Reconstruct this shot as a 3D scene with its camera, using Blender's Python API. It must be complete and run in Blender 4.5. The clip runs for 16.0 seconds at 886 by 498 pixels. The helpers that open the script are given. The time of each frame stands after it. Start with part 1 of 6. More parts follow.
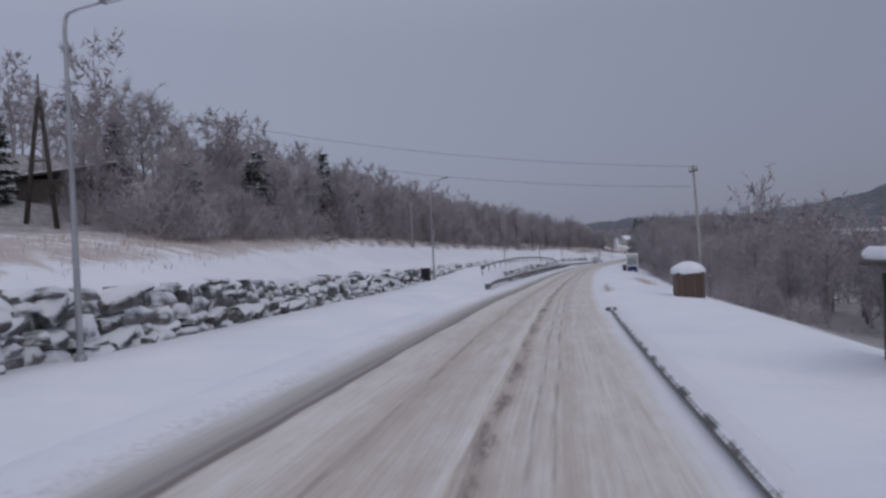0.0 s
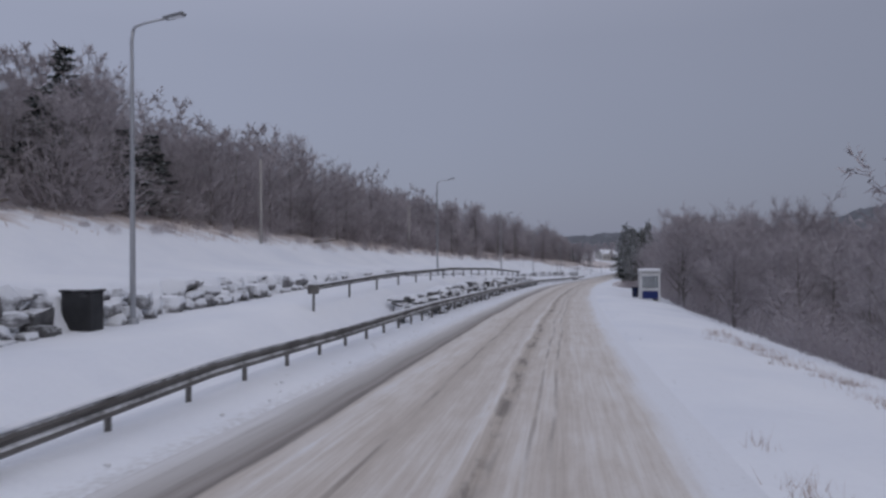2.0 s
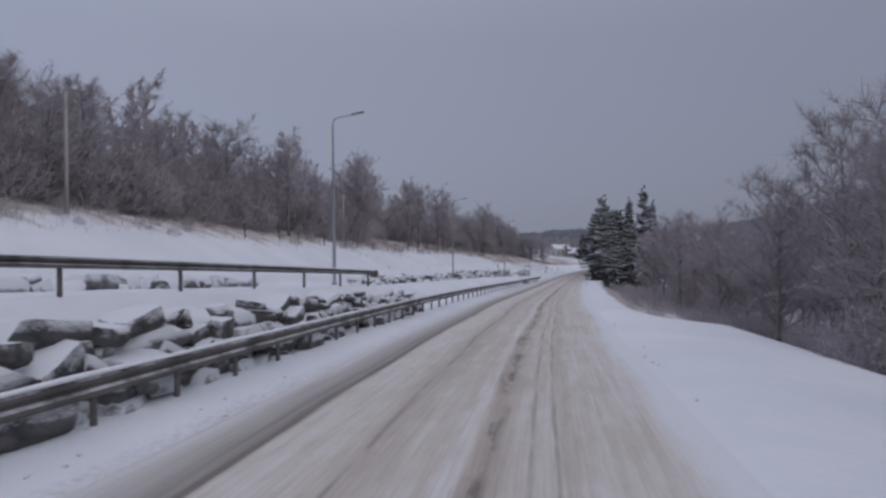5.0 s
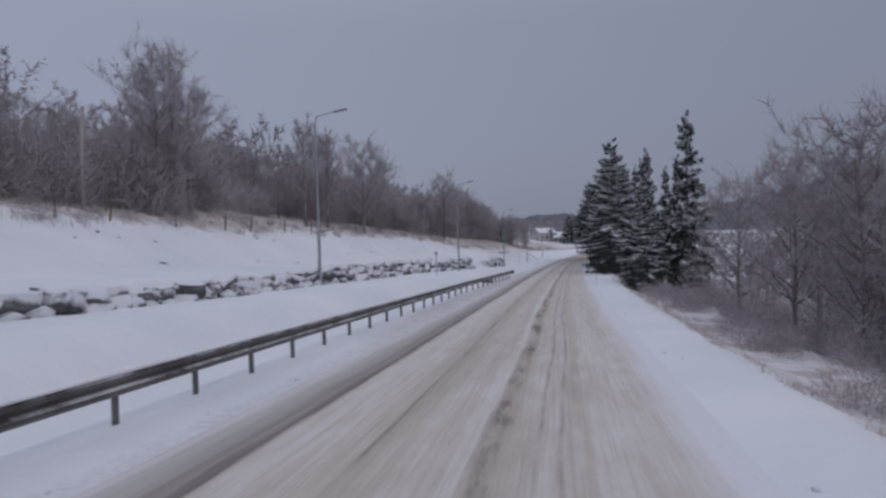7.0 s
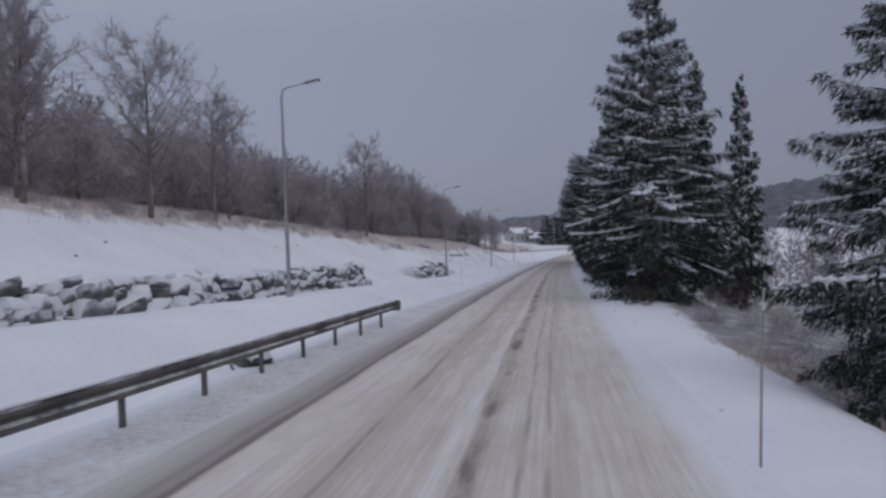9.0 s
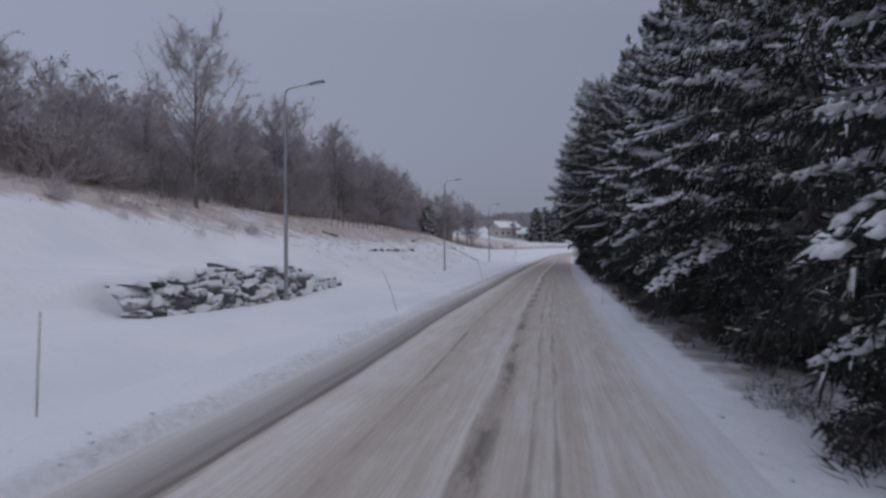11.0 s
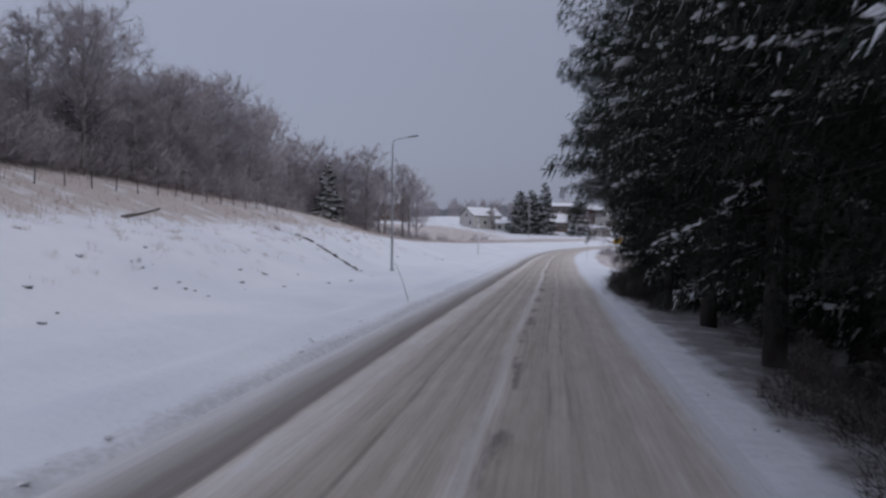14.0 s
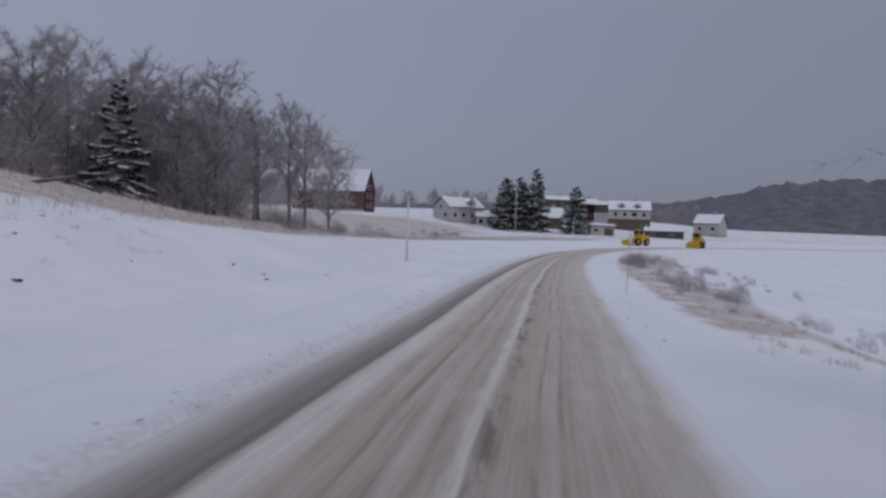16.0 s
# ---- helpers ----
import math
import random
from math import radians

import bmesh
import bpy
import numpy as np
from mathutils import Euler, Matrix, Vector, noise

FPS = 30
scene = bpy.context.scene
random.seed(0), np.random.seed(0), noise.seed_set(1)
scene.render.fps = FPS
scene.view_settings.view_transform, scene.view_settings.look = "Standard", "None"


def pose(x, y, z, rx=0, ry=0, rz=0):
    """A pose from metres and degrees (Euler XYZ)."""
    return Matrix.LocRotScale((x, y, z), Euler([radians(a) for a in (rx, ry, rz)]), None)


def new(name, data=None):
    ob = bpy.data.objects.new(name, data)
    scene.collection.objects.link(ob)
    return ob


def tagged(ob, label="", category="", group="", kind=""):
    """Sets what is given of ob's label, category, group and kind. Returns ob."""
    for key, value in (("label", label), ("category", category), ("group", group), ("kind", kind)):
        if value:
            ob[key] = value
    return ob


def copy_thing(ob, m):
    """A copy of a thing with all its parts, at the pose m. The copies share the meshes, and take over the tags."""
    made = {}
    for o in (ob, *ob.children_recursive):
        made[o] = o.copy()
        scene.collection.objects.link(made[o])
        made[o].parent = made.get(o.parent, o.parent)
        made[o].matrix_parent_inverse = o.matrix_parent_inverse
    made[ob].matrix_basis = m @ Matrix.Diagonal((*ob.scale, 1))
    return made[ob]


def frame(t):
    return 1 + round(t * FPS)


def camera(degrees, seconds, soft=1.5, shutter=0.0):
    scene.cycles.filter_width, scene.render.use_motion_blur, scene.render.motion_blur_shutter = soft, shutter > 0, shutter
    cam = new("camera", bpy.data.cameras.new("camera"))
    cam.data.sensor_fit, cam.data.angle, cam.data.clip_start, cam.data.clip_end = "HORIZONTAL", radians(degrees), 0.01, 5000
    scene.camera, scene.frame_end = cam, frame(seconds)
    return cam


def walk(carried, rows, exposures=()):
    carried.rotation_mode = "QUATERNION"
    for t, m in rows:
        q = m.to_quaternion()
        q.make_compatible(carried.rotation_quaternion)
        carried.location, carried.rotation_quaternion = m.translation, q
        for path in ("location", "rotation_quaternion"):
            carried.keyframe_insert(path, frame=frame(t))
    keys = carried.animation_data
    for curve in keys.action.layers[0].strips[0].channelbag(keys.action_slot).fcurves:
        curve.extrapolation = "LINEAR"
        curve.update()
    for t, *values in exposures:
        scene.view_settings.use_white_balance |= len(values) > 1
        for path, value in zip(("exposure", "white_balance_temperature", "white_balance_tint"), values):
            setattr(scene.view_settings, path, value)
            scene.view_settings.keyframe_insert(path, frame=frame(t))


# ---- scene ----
# ---- camera ----
cam = camera(67.0, 16.0, soft=2.7, shutter=0.07)
PATH = [
    (0.0, pose(0.00, 0.02, 2.32, 89.74, 2.64, 0.00)),
    (0.5, pose(1.77, 9.96, 2.10, 90.88, 3.25, -0.19)),
    (1.0, pose(3.60, 19.89, 1.88, 91.10, 2.56, -1.09)),
    (1.5, pose(5.49, 29.80, 1.63, 90.70, 1.45, -1.60)),
    (2.0, pose(7.41, 39.63, 1.35, 90.45, 0.43, -2.22)),
    (2.5, pose(9.49, 49.45, 1.08, 90.48, 0.44, -3.07)),
    (3.0, pose(11.67, 59.16, 0.84, 90.65, 2.43, -4.06)),
    (3.5, pose(13.91, 68.90, 0.58, 90.88, 1.88, -4.91)),
    (4.0, pose(16.15, 78.66, 0.31, 90.89, 1.16, -5.76)),
    (6.5, pose(29.15, 126.89, -0.81, 89.17, 1.09, -7.26)),
    (7.0, pose(32.06, 136.40, -1.04, 89.19, 1.71, -7.77)),
    (7.5, pose(35.07, 145.86, -1.28, 89.76, 1.89, -8.21)),
    (8.0, pose(38.21, 155.36, -1.57, 89.48, 2.20, -8.75)),
    (8.5, pose(41.39, 164.92, -1.90, 89.14, 2.73, -9.19)),
    (9.0, pose(44.48, 174.49, -2.20, 89.44, 2.20, -9.64)),
    (11.5, pose(60.74, 221.90, -3.14, 88.55, -0.10, -10.58)),
    (12.0, pose(64.14, 231.36, -3.32, 88.24, -0.23, -10.84)),
    (12.5, pose(67.57, 240.81, -3.49, 88.37, -0.69, -11.21)),
    (13.0, pose(70.97, 250.26, -3.68, 88.44, -0.74, -11.47)),
    (13.5, pose(74.37, 259.61, -3.87, 88.55, -0.41, -11.73)),
    (14.0, pose(77.85, 268.94, -4.07, 88.33, -0.55, -11.47)),
    (14.5, pose(81.33, 278.25, -4.23, 88.17, -1.69, -11.37)),
    (15.0, pose(84.84, 287.54, -4.38, 88.36, -1.71, -11.47)),
    (15.5, pose(88.43, 296.80, -4.54, 88.43, -1.28, -11.88)),
    (16.0, pose(92.02, 306.04, -4.70, 88.01, -1.92, -12.11)),
]
walk(cam, PATH, [(0.0, 0.0), (11.4, 0.0), (12.4, 0.1), (13.5, 0.16), (14.5, 0.1), (15.3, 0.0), (16.0, -0.08)])

# ---- world, sun ----
world = bpy.data.worlds.new("overcast_sky")
scene.world = world
world.use_nodes = True
wn, wl = world.node_tree.nodes, world.node_tree.links
wn.clear()
w_out = wn.new("ShaderNodeOutputWorld")
w_bg = wn.new("ShaderNodeBackground")
w_sky = wn.new("ShaderNodeTexSky")
w_sky.sky_type = "NISHITA"
w_sky.sun_disc = False
w_sky.sun_elevation = radians(42)
w_sky.sun_rotation = radians(150)
w_sky.air_density, w_sky.dust_density, w_sky.ozone_density = 1.0, 4.0, 2.0
w_co = wn.new("ShaderNodeTexCoord")
w_sep = wn.new("ShaderNodeSeparateXYZ")
w_ramp = wn.new("ShaderNodeValToRGB")        # cloud deck, brighter overhead
w_ramp.color_ramp.elements[0].position = 0.0
w_ramp.color_ramp.elements[0].color = (0.213, 0.230, 0.307, 1)
w_ramp.color_ramp.elements[1].position = 1.0
w_ramp.color_ramp.elements[1].color = (0.515, 0.535, 0.645, 1)
w_mid = w_ramp.color_ramp.elements.new(0.30)
w_mid.color = (0.238, 0.254, 0.331, 1)
w_cloud = wn.new("ShaderNodeTexNoise")
w_cloud.inputs["Scale"].default_value = 1.6
w_cloud.inputs["Detail"].default_value = 4.0
w_cm = wn.new("ShaderNodeMapRange")
w_cm.inputs["To Min"].default_value, w_cm.inputs["To Max"].default_value = 0.94, 1.06
w_mul = wn.new("ShaderNodeMix")
w_mul.data_type, w_mul.blend_type = "RGBA", "MULTIPLY"
w_mul.inputs["Factor"].default_value = 1.0
w_mix = wn.new("ShaderNodeMix")
w_mix.data_type = "RGBA"
w_mix.inputs["Factor"].default_value = 0.012
wl.new(w_co.outputs["Generated"], w_sep.inputs[0])
wl.new(w_sep.outputs["Z"], w_ramp.inputs[0])
w_side = wn.new("ShaderNodeMapRange")         # thinner cloud towards the west
w_side.inputs["From Min"].default_value, w_side.inputs["From Max"].default_value = -0.7, 0.7
w_side.inputs["To Min"].default_value, w_side.inputs["To Max"].default_value = 1.26, 0.88
wl.new(w_sep.outputs["X"], w_side.inputs["Value"])
w_tone = wn.new("ShaderNodeMix")
w_tone.data_type, w_tone.blend_type = "RGBA", "MULTIPLY"
w_tone.inputs["Factor"].default_value = 1.0
wl.new(w_side.outputs[0], w_tone.inputs["B"])
wl.new(w_co.outputs["Generated"], w_cloud.inputs["Vector"])
wl.new(w_cloud.outputs["Fac"], w_cm.inputs["Value"])
wl.new(w_ramp.outputs[0], w_tone.inputs["A"])
wl.new(w_tone.outputs["Result"], w_mul.inputs["A"])
wl.new(w_cm.outputs[0], w_mul.inputs["B"])
wl.new(w_mul.outputs["Result"], w_mix.inputs["A"])
wl.new(w_sky.outputs[0], w_mix.inputs["B"])
wl.new(w_mix.outputs["Result"], w_bg.inputs[0])
w_bg.inputs[1].default_value = 1.0
wl.new(w_bg.outputs[0], w_out.inputs[0])
sun_data = bpy.data.lights.new("sun", "SUN")
sun_data.energy, sun_data.angle, sun_data.color = 0.2, radians(40), (1.0, 0.96, 0.92)
sun = new("sun", sun_data)
sun.matrix_world = pose(0, 0, 60, 48, 0, 30)

# ---- materials ----
def material(name, colour, rough=0.8, metal=0.0, spec=0.3):
    m = bpy.data.materials.new(name)
    m.use_nodes = True
    b = m.node_tree.nodes["Principled BSDF"]
    b.inputs["Base Color"].default_value = (*colour, 1)
    b.inputs["Roughness"].default_value = rough
    b.inputs["Metallic"].default_value = metal
    b.inputs["Specular IOR Level"].default_value = spec
    return m, m.node_tree.nodes, m.node_tree.links, b


def noise_node(nodes, links, scale, detail=4.0, vec=None, rough=0.55, stretch=None):
    n = nodes.new("ShaderNodeTexNoise")
    n.inputs["Scale"].default_value = scale
    n.inputs["Detail"].default_value = detail
    n.inputs["Roughness"].default_value = rough
    if vec is None:
        vec = nodes.new("ShaderNodeTexCoord").outputs["Object"]
    if stretch:
        mp = nodes.new("ShaderNodeMapping")
        mp.inputs["Scale"].default_value = stretch
        links.new(vec, mp.inputs[0])
        vec = mp.outputs[0]
    links.new(vec, n.inputs["Vector"])
    return n.outputs["Fac"]


def remap(nodes, links, value, a, b, c=0.0, d=1.0):
    r = nodes.new("ShaderNodeMapRange")
    for key, v in zip(("From Min", "From Max", "To Min", "To Max"), (a, b, c, d)):
        r.inputs[key].default_value = v
    links.new(value, r.inputs["Value"])
    return r.outputs[0]


def mixed(nodes, links, fac, a, b):
    m = nodes.new("ShaderNodeMix")
    m.data_type = "RGBA"
    for socket, v in (("Factor", fac), ("A", a), ("B", b)):
        if isinstance(v, (tuple, float)):
            m.inputs[socket].default_value = (*v, 1) if isinstance(v, tuple) else v
        else:
            links.new(v, m.inputs[socket])
    return m.outputs["Result"]


def math_node(nodes, links, op, a, b=0.0):
    m = nodes.new("ShaderNodeMath")
    m.operation = op
    for i, v in enumerate((a, b)):
        if isinstance(v, (int, float)):
            m.inputs[i].default_value = v
        else:
            links.new(v, m.inputs[i])
    return m.outputs[0]


def bump(nodes, links, b, value, strength=0.4, distance=0.05):
    n = nodes.new("ShaderNodeBump")
    n.inputs["Strength"].default_value = strength
    n.inputs["Distance"].default_value = distance
    links.new(value, n.inputs["Height"])
    links.new(n.outputs[0], b.inputs["Normal"])


def up_facing(nodes, links):
    g = nodes.new("ShaderNodeNewGeometry")
    s = nodes.new("ShaderNodeSeparateXYZ")
    links.new(g.outputs["Normal"], s.inputs[0])
    return s.outputs["Z"]


def snowed(name, dark, light, snow_from, snow_to, scale=3.0, rough=0.85, rand=0.25, snow=(0.78, 0.80, 0.84)):
    """A surface with grain at two scales, and settled snow where it faces up."""
    m, n, l, b = material(name, dark, rough)
    info = n.new("ShaderNodeObjectInfo").outputs["Random"]
    grain = noise_node(n, l, scale, 5.0)
    fine = noise_node(n, l, scale * 9, 3.0)
    tone = mixed(n, l, remap(n, l, grain, 0.3, 0.7), dark, light)
    tone = mixed(n, l, math_node(n, l, "MULTIPLY", info, rand), tone, tuple(0.55 * c for c in dark))
    z = math_node(n, l, "ADD", up_facing(n, l), math_node(n, l, "MULTIPLY", math_node(n, l, "SUBTRACT", grain, 0.5), 0.9))
    z = math_node(n, l, "ADD", z, math_node(n, l, "MULTIPLY", math_node(n, l, "SUBTRACT", fine, 0.5), 0.35))
    fac = remap(n, l, z, snow_from, snow_to)
    l.new(mixed(n, l, fac, tone, snow), b.inputs["Base Color"])
    bump(n, l, b, math_node(n, l, "ADD", grain, math_node(n, l, "MULTIPLY", fine, 0.4)), 0.6, 0.06)
    return m


def grained(name, dark, light, scale=4.0, rough=0.7, metal=0.0, stretch=None, bumps=0.2):
    m, n, l, b = material(name, dark, rough, metal)
    g = noise_node(n, l, scale, 5.0, stretch=stretch)
    g2 = noise_node(n, l, scale * 7, 3.0, stretch=stretch)
    f = math_node(n, l, "ADD", math_node(n, l, "MULTIPLY", g, 0.7), math_node(n, l, "MULTIPLY", g2, 0.3))
    l.new(mixed(n, l, remap(n, l, f, 0.35, 0.65), dark, light), b.inputs["Base Color"])
    l.new(remap(n, l, f, 0.3, 0.7, rough * 0.85, min(1.0, rough * 1.1)), b.inputs["Roughness"])
    bump(n, l, b, f, bumps, 0.02)
    return m


def snow_ground_material():
    m, n, l, b = material("snow_ground", (0.8, 0.82, 0.86), 0.75)
    at = n.new("ShaderNodeAttribute")
    at.attribute_name = "cover"
    cov = n.new("ShaderNodeSeparateColor")
    l.new(at.outputs["Color"], cov.inputs[0])
    obj = n.new("ShaderNodeTexCoord").outputs["Object"]
    big = noise_node(n, l, 0.22, 6.0, obj)
    mid = noise_node(n, l, 1.3, 6.0, obj)
    fine = noise_node(n, l, 9.0, 5.0, obj)
    snow = mixed(n, l, remap(n, l, big, 0.3, 0.7), (0.76, 0.785, 0.84), (0.86, 0.875, 0.905))
    grass = mixed(n, l, remap(n, l, fine, 0.3, 0.7), (0.38, 0.315, 0.285), (0.62, 0.545, 0.505))
    patch = math_node(n, l, "ADD", math_node(n, l, "MULTIPLY", mid, 0.6), math_node(n, l, "MULTIPLY", fine, 0.4))
    gf = math_node(n, l, "ADD", patch, math_node(n, l, "SUBTRACT", cov.outputs["Red"], 1.0))
    drifts = noise_node(n, l, 0.75, 5.0, obj, 0.6, (0.45, 1.0, 1.0))
    gf = math_node(n, l, "ADD", gf, math_node(n, l, "MULTIPLY", math_node(n, l, "SUBTRACT", drifts, 0.5), 1.3))
    tone = mixed(n, l, remap(n, l, gf, 0.08, 0.44, 0.0, 0.9), snow, grass)
    litter = mixed(n, l, remap(n, l, fine, 0.3, 0.7), (0.13, 0.11, 0.105), (0.33, 0.305, 0.30))
    wf = math_node(n, l, "ADD", mid, math_node(n, l, "SUBTRACT", cov.outputs["Green"], 1.0))
    tone = mixed(n, l, remap(n, l, wf, 0.1, 0.5, 0.0, 0.85), tone, litter)
    dirty = mixed(n, l, remap(n, l, mid, 0.3, 0.7), (0.48, 0.46, 0.445), (0.66, 0.65, 0.645))
    df = math_node(n, l, "ADD", fine, math_node(n, l, "SUBTRACT", cov.outputs["Blue"], 1.0))
    tone = mixed(n, l, remap(n, l, df, 0.05, 0.6), tone, dirty)
    l.new(tone, b.inputs["Base Color"])
    h = math_node(n, l, "ADD", math_node(n, l, "MULTIPLY", mid, 1.0), math_node(n, l, "MULTIPLY", fine, 0.12))
    bump(n, l, b, h, 0.38, 0.3)
    return m


def road_material():
    """Packed dirty snow with wheel tracks that run along the road; UV is (offset, length) in metres."""
    m, n, l, b = material("packed_snow_road", (0.45, 0.43, 0.41), 0.7)
    uv = n.new("ShaderNodeUVMap")
    uv.uv_map = "lane"
    sep = n.new("ShaderNodeSeparateXYZ")
    l.new(uv.outputs[0], sep.inputs[0])
    wob = noise_node(n, l, 1.0, 3.0, uv.outputs[0], stretch=(0.05, 0.06, 1))
    d = math_node(n, l, "ADD", sep.outputs["X"], math_node(n, l, "MULTIPLY", math_node(n, l, "SUBTRACT", wob, 0.5), 0.55))
    streak = noise_node(n, l, 1.0, 6.0, uv.outputs[0], 0.65, (3.2, 0.08, 1))
    streak2 = noise_node(n, l, 1.0, 5.0, uv.outputs[0], 0.6, (9.0, 0.4, 1))
    patch = noise_node(n, l, 0.35, 5.0, uv.outputs[0])
    grit = noise_node(n, l, 14.0, 4.0, uv.outputs[0])
    thread = noise_node(n, l, 1.0, 4.0, uv.outputs[0], 0.6, (19.0, 0.28, 1))
    clump = noise_node(n, l, 1.0, 5.0, uv.outputs[0], 0.65, (3.4, 0.85, 1))
    def profile(*stops):
        """A tone across the lane, from stops of (offset, tone)."""
        ramp = n.new("ShaderNodeValToRGB")
        steps = ramp.color_ramp.elements
        steps[0].position, steps[1].position = 0.0, 1.0
        steps[0].color, steps[1].color = (*[stops[0][1]] * 3, 1), (*[stops[-1][1]] * 3, 1)
        for place, tone in stops[1:]:
            steps.new((place + 2.0) / 6.0).color = (tone, tone, tone, 1)
        l.new(remap(n, l, lane, -2.0, 4.0), ramp.inputs[0])
        return math_node(n, l, "ADD", ramp.outputs[0], 0.0)

    def band(centre, half, strength):
        off = math_node(n, l, "ABSOLUTE", math_node(n, l, "SUBTRACT", d, centre))
        edge = math_node(n, l, "ADD", off, math_node(n, l, "MULTIPLY", math_node(n, l, "SUBTRACT", streak2, 0.5), half * 1.6))
        return remap(n, l, edge, half, half * 0.15, 0.0, strength)

    lane = math_node(n, l, "ADD", d, math_node(n, l, "MULTIPLY", math_node(n, l, "SUBTRACT", clump, 0.5), 0.16))
    lane = math_node(n, l, "ADD", lane, math_node(n, l, "MULTIPLY", math_node(n, l, "SUBTRACT", streak2, 0.5), 0.14))
    # right-hand stops are raised to offset the spruces' shade on that lane
    fresh = profile((-2.0, 0.85), (-1.55, 0.8), (-1.2, 0.72), (-1.0, 0.7), (-0.55, 0.72), (-0.3, 0.54), (-0.1, 0.66), (0.3, 0.66), (0.48, 0.52), (0.62, 0.3), (0.76, 0.42),
                    (0.88, 0.8), (1.0, 0.78), (1.15, 0.62), (1.6, 0.66), (1.85, 0.55), (2.1, 0.44), (2.35, 0.52), (2.6, 0.68), (3.1, 0.76), (3.45, 0.74), (3.7, 0.5))
    brown = profile((-2.0, 0.85), (-1.75, 0.8), (-1.55, 0.62), (-1.4, 0.5), (-1.1, 0.54), (-0.95, 0.46), (-0.7, 0.32), (-0.45, 0.42), (-0.25, 0.22), (-0.05, 0.4), (0.2, 0.2), (0.5, 0.22),
                    (0.7, 0.3), (0.86, 0.74), (0.98, 0.7), (1.1, 0.3), (1.35, 0.14), (1.6, 0.4), (1.8, 0.16), (2.05, 0.42), (2.25, 0.14), (2.5, 0.34), (2.68, 0.2), (2.85, 0.44), (3.05, 0.72), (3.45, 0.74), (3.7, 0.4))
    along = math_node(n, l, "ADD", sep.outputs["Y"], math_node(n, l, "MULTIPLY", patch, 30.0))
    worn = math_node(n, l, "MULTIPLY", remap(n, l, along, 246, 312, 0.0, 1.0), remap(n, l, along, 330, 372, 1.0, 0.5))
    tone = n.new("ShaderNodeMix")
    for socket, v in (("Factor", worn), ("A", fresh), ("B", brown)):
        l.new(v, tone.inputs[socket])
    tone = tone.outputs["Result"]
    for value, low, high, amount in ((patch, 0.3, 0.7, 0.12), (streak, 0.35, 0.65, -0.16), (thread, 0.4, 0.65, -0.14), (clump, 0.35, 0.65, -0.14), (streak2, 0.35, 0.65, 0.1)):
        tone = math_node(n, l, "ADD", tone, remap(n, l, value, low, high, -0.5 * amount, 0.5 * amount))
    tone = math_node(n, l, "MINIMUM", math_node(n, l, "MAXIMUM", tone, 0.0), 1.0)
    shades = n.new("ShaderNodeValToRGB")
    shades.color_ramp.elements[0].position, shades.color_ramp.elements[0].color = 0.0, (0.315, 0.265, 0.218, 1)
    shades.color_ramp.elements[1].position, shades.color_ramp.elements[1].color = 1.0, (0.76, 0.755, 0.76, 1)
    for place, colour in ((0.3, (0.455, 0.40, 0.347, 1)), (0.6, (0.58, 0.525, 0.472, 1)), (0.8, (0.68, 0.64, 0.60, 1))):
        shades.color_ramp.elements.new(place).color = colour
    l.new(tone, shades.inputs[0])
    ragged = noise_node(n, l, 1.0, 4.0, uv.outputs[0], 0.6, (1.6, 0.42, 1))
    seams = band(2.2, 0.07, 0.6)
    for centre in (-0.15, 0.12):
        seams = math_node(n, l, "MAXIMUM", seams, band(centre, 0.05, 0.5))
    seams = math_node(n, l, "MULTIPLY", seams, remap(n, l, patch, 0.42, 0.55, 0.15, 1.0))
    bare = math_node(n, l, "MULTIPLY", band(0.66, 0.2, 1.0), remap(n, l, ragged, 0.48, 0.58))
    base = mixed(n, l, seams, shades.outputs[0], (0.2, 0.17, 0.148))
    base = mixed(n, l, math_node(n, l, "MULTIPLY", bare, 0.75), base, (0.15, 0.13, 0.118))
    # the left wheel track and the slush that pales outwards from it
    off = math_node(n, l, "ADD", d, math_node(n, l, "MULTIPLY", math_node(n, l, "SUBTRACT", streak2, 0.5), 0.3))
    slush = n.new("ShaderNodeValToRGB")
    slush.color_ramp.elements[0].position, slush.color_ramp.elements[0].color = 0.0, (0.185, 0.165, 0.152, 1)
    slush.color_ramp.elements[1].position, slush.color_ramp.elements[1].color = 1.0, (0.69, 0.68, 0.68, 1)
    for place, tone in ((0.13, (0.22, 0.198, 0.182, 1)), (0.24, (0.37, 0.34, 0.318, 1)), (0.36, (0.31, 0.285, 0.265, 1)), (0.5, (0.43, 0.405, 0.385, 1)), (0.8, (0.54, 0.52, 0.505, 1))):
        slush.color_ramp.elements.new(place).color = tone
    l.new(remap(n, l, off, 3.62, 4.62), slush.inputs[0])
    side = mixed(n, l, math_node(n, l, "MULTIPLY", worn, remap(n, l, off, 3.8, 4.45, 0.8, 0.0)), slush.outputs[0], (0.23, 0.2, 0.178))
    side = mixed(n, l, remap(n, l, thread, 0.5, 0.72, 0.0, 0.35), side, (0.25, 0.22, 0.195))
    base = mixed(n, l, remap(n, l, off, 3.58, 3.68), base, side)
    # snow from the right verge drifts over the edge
    drift = math_node(n, l, "ADD", d, math_node(n, l, "MULTIPLY", math_node(n, l, "SUBTRACT", ragged, 0.5), 0.4))
    base = mixed(n, l, remap(n, l, drift, -1.45, -1.8), base, (0.78, 0.795, 0.83))
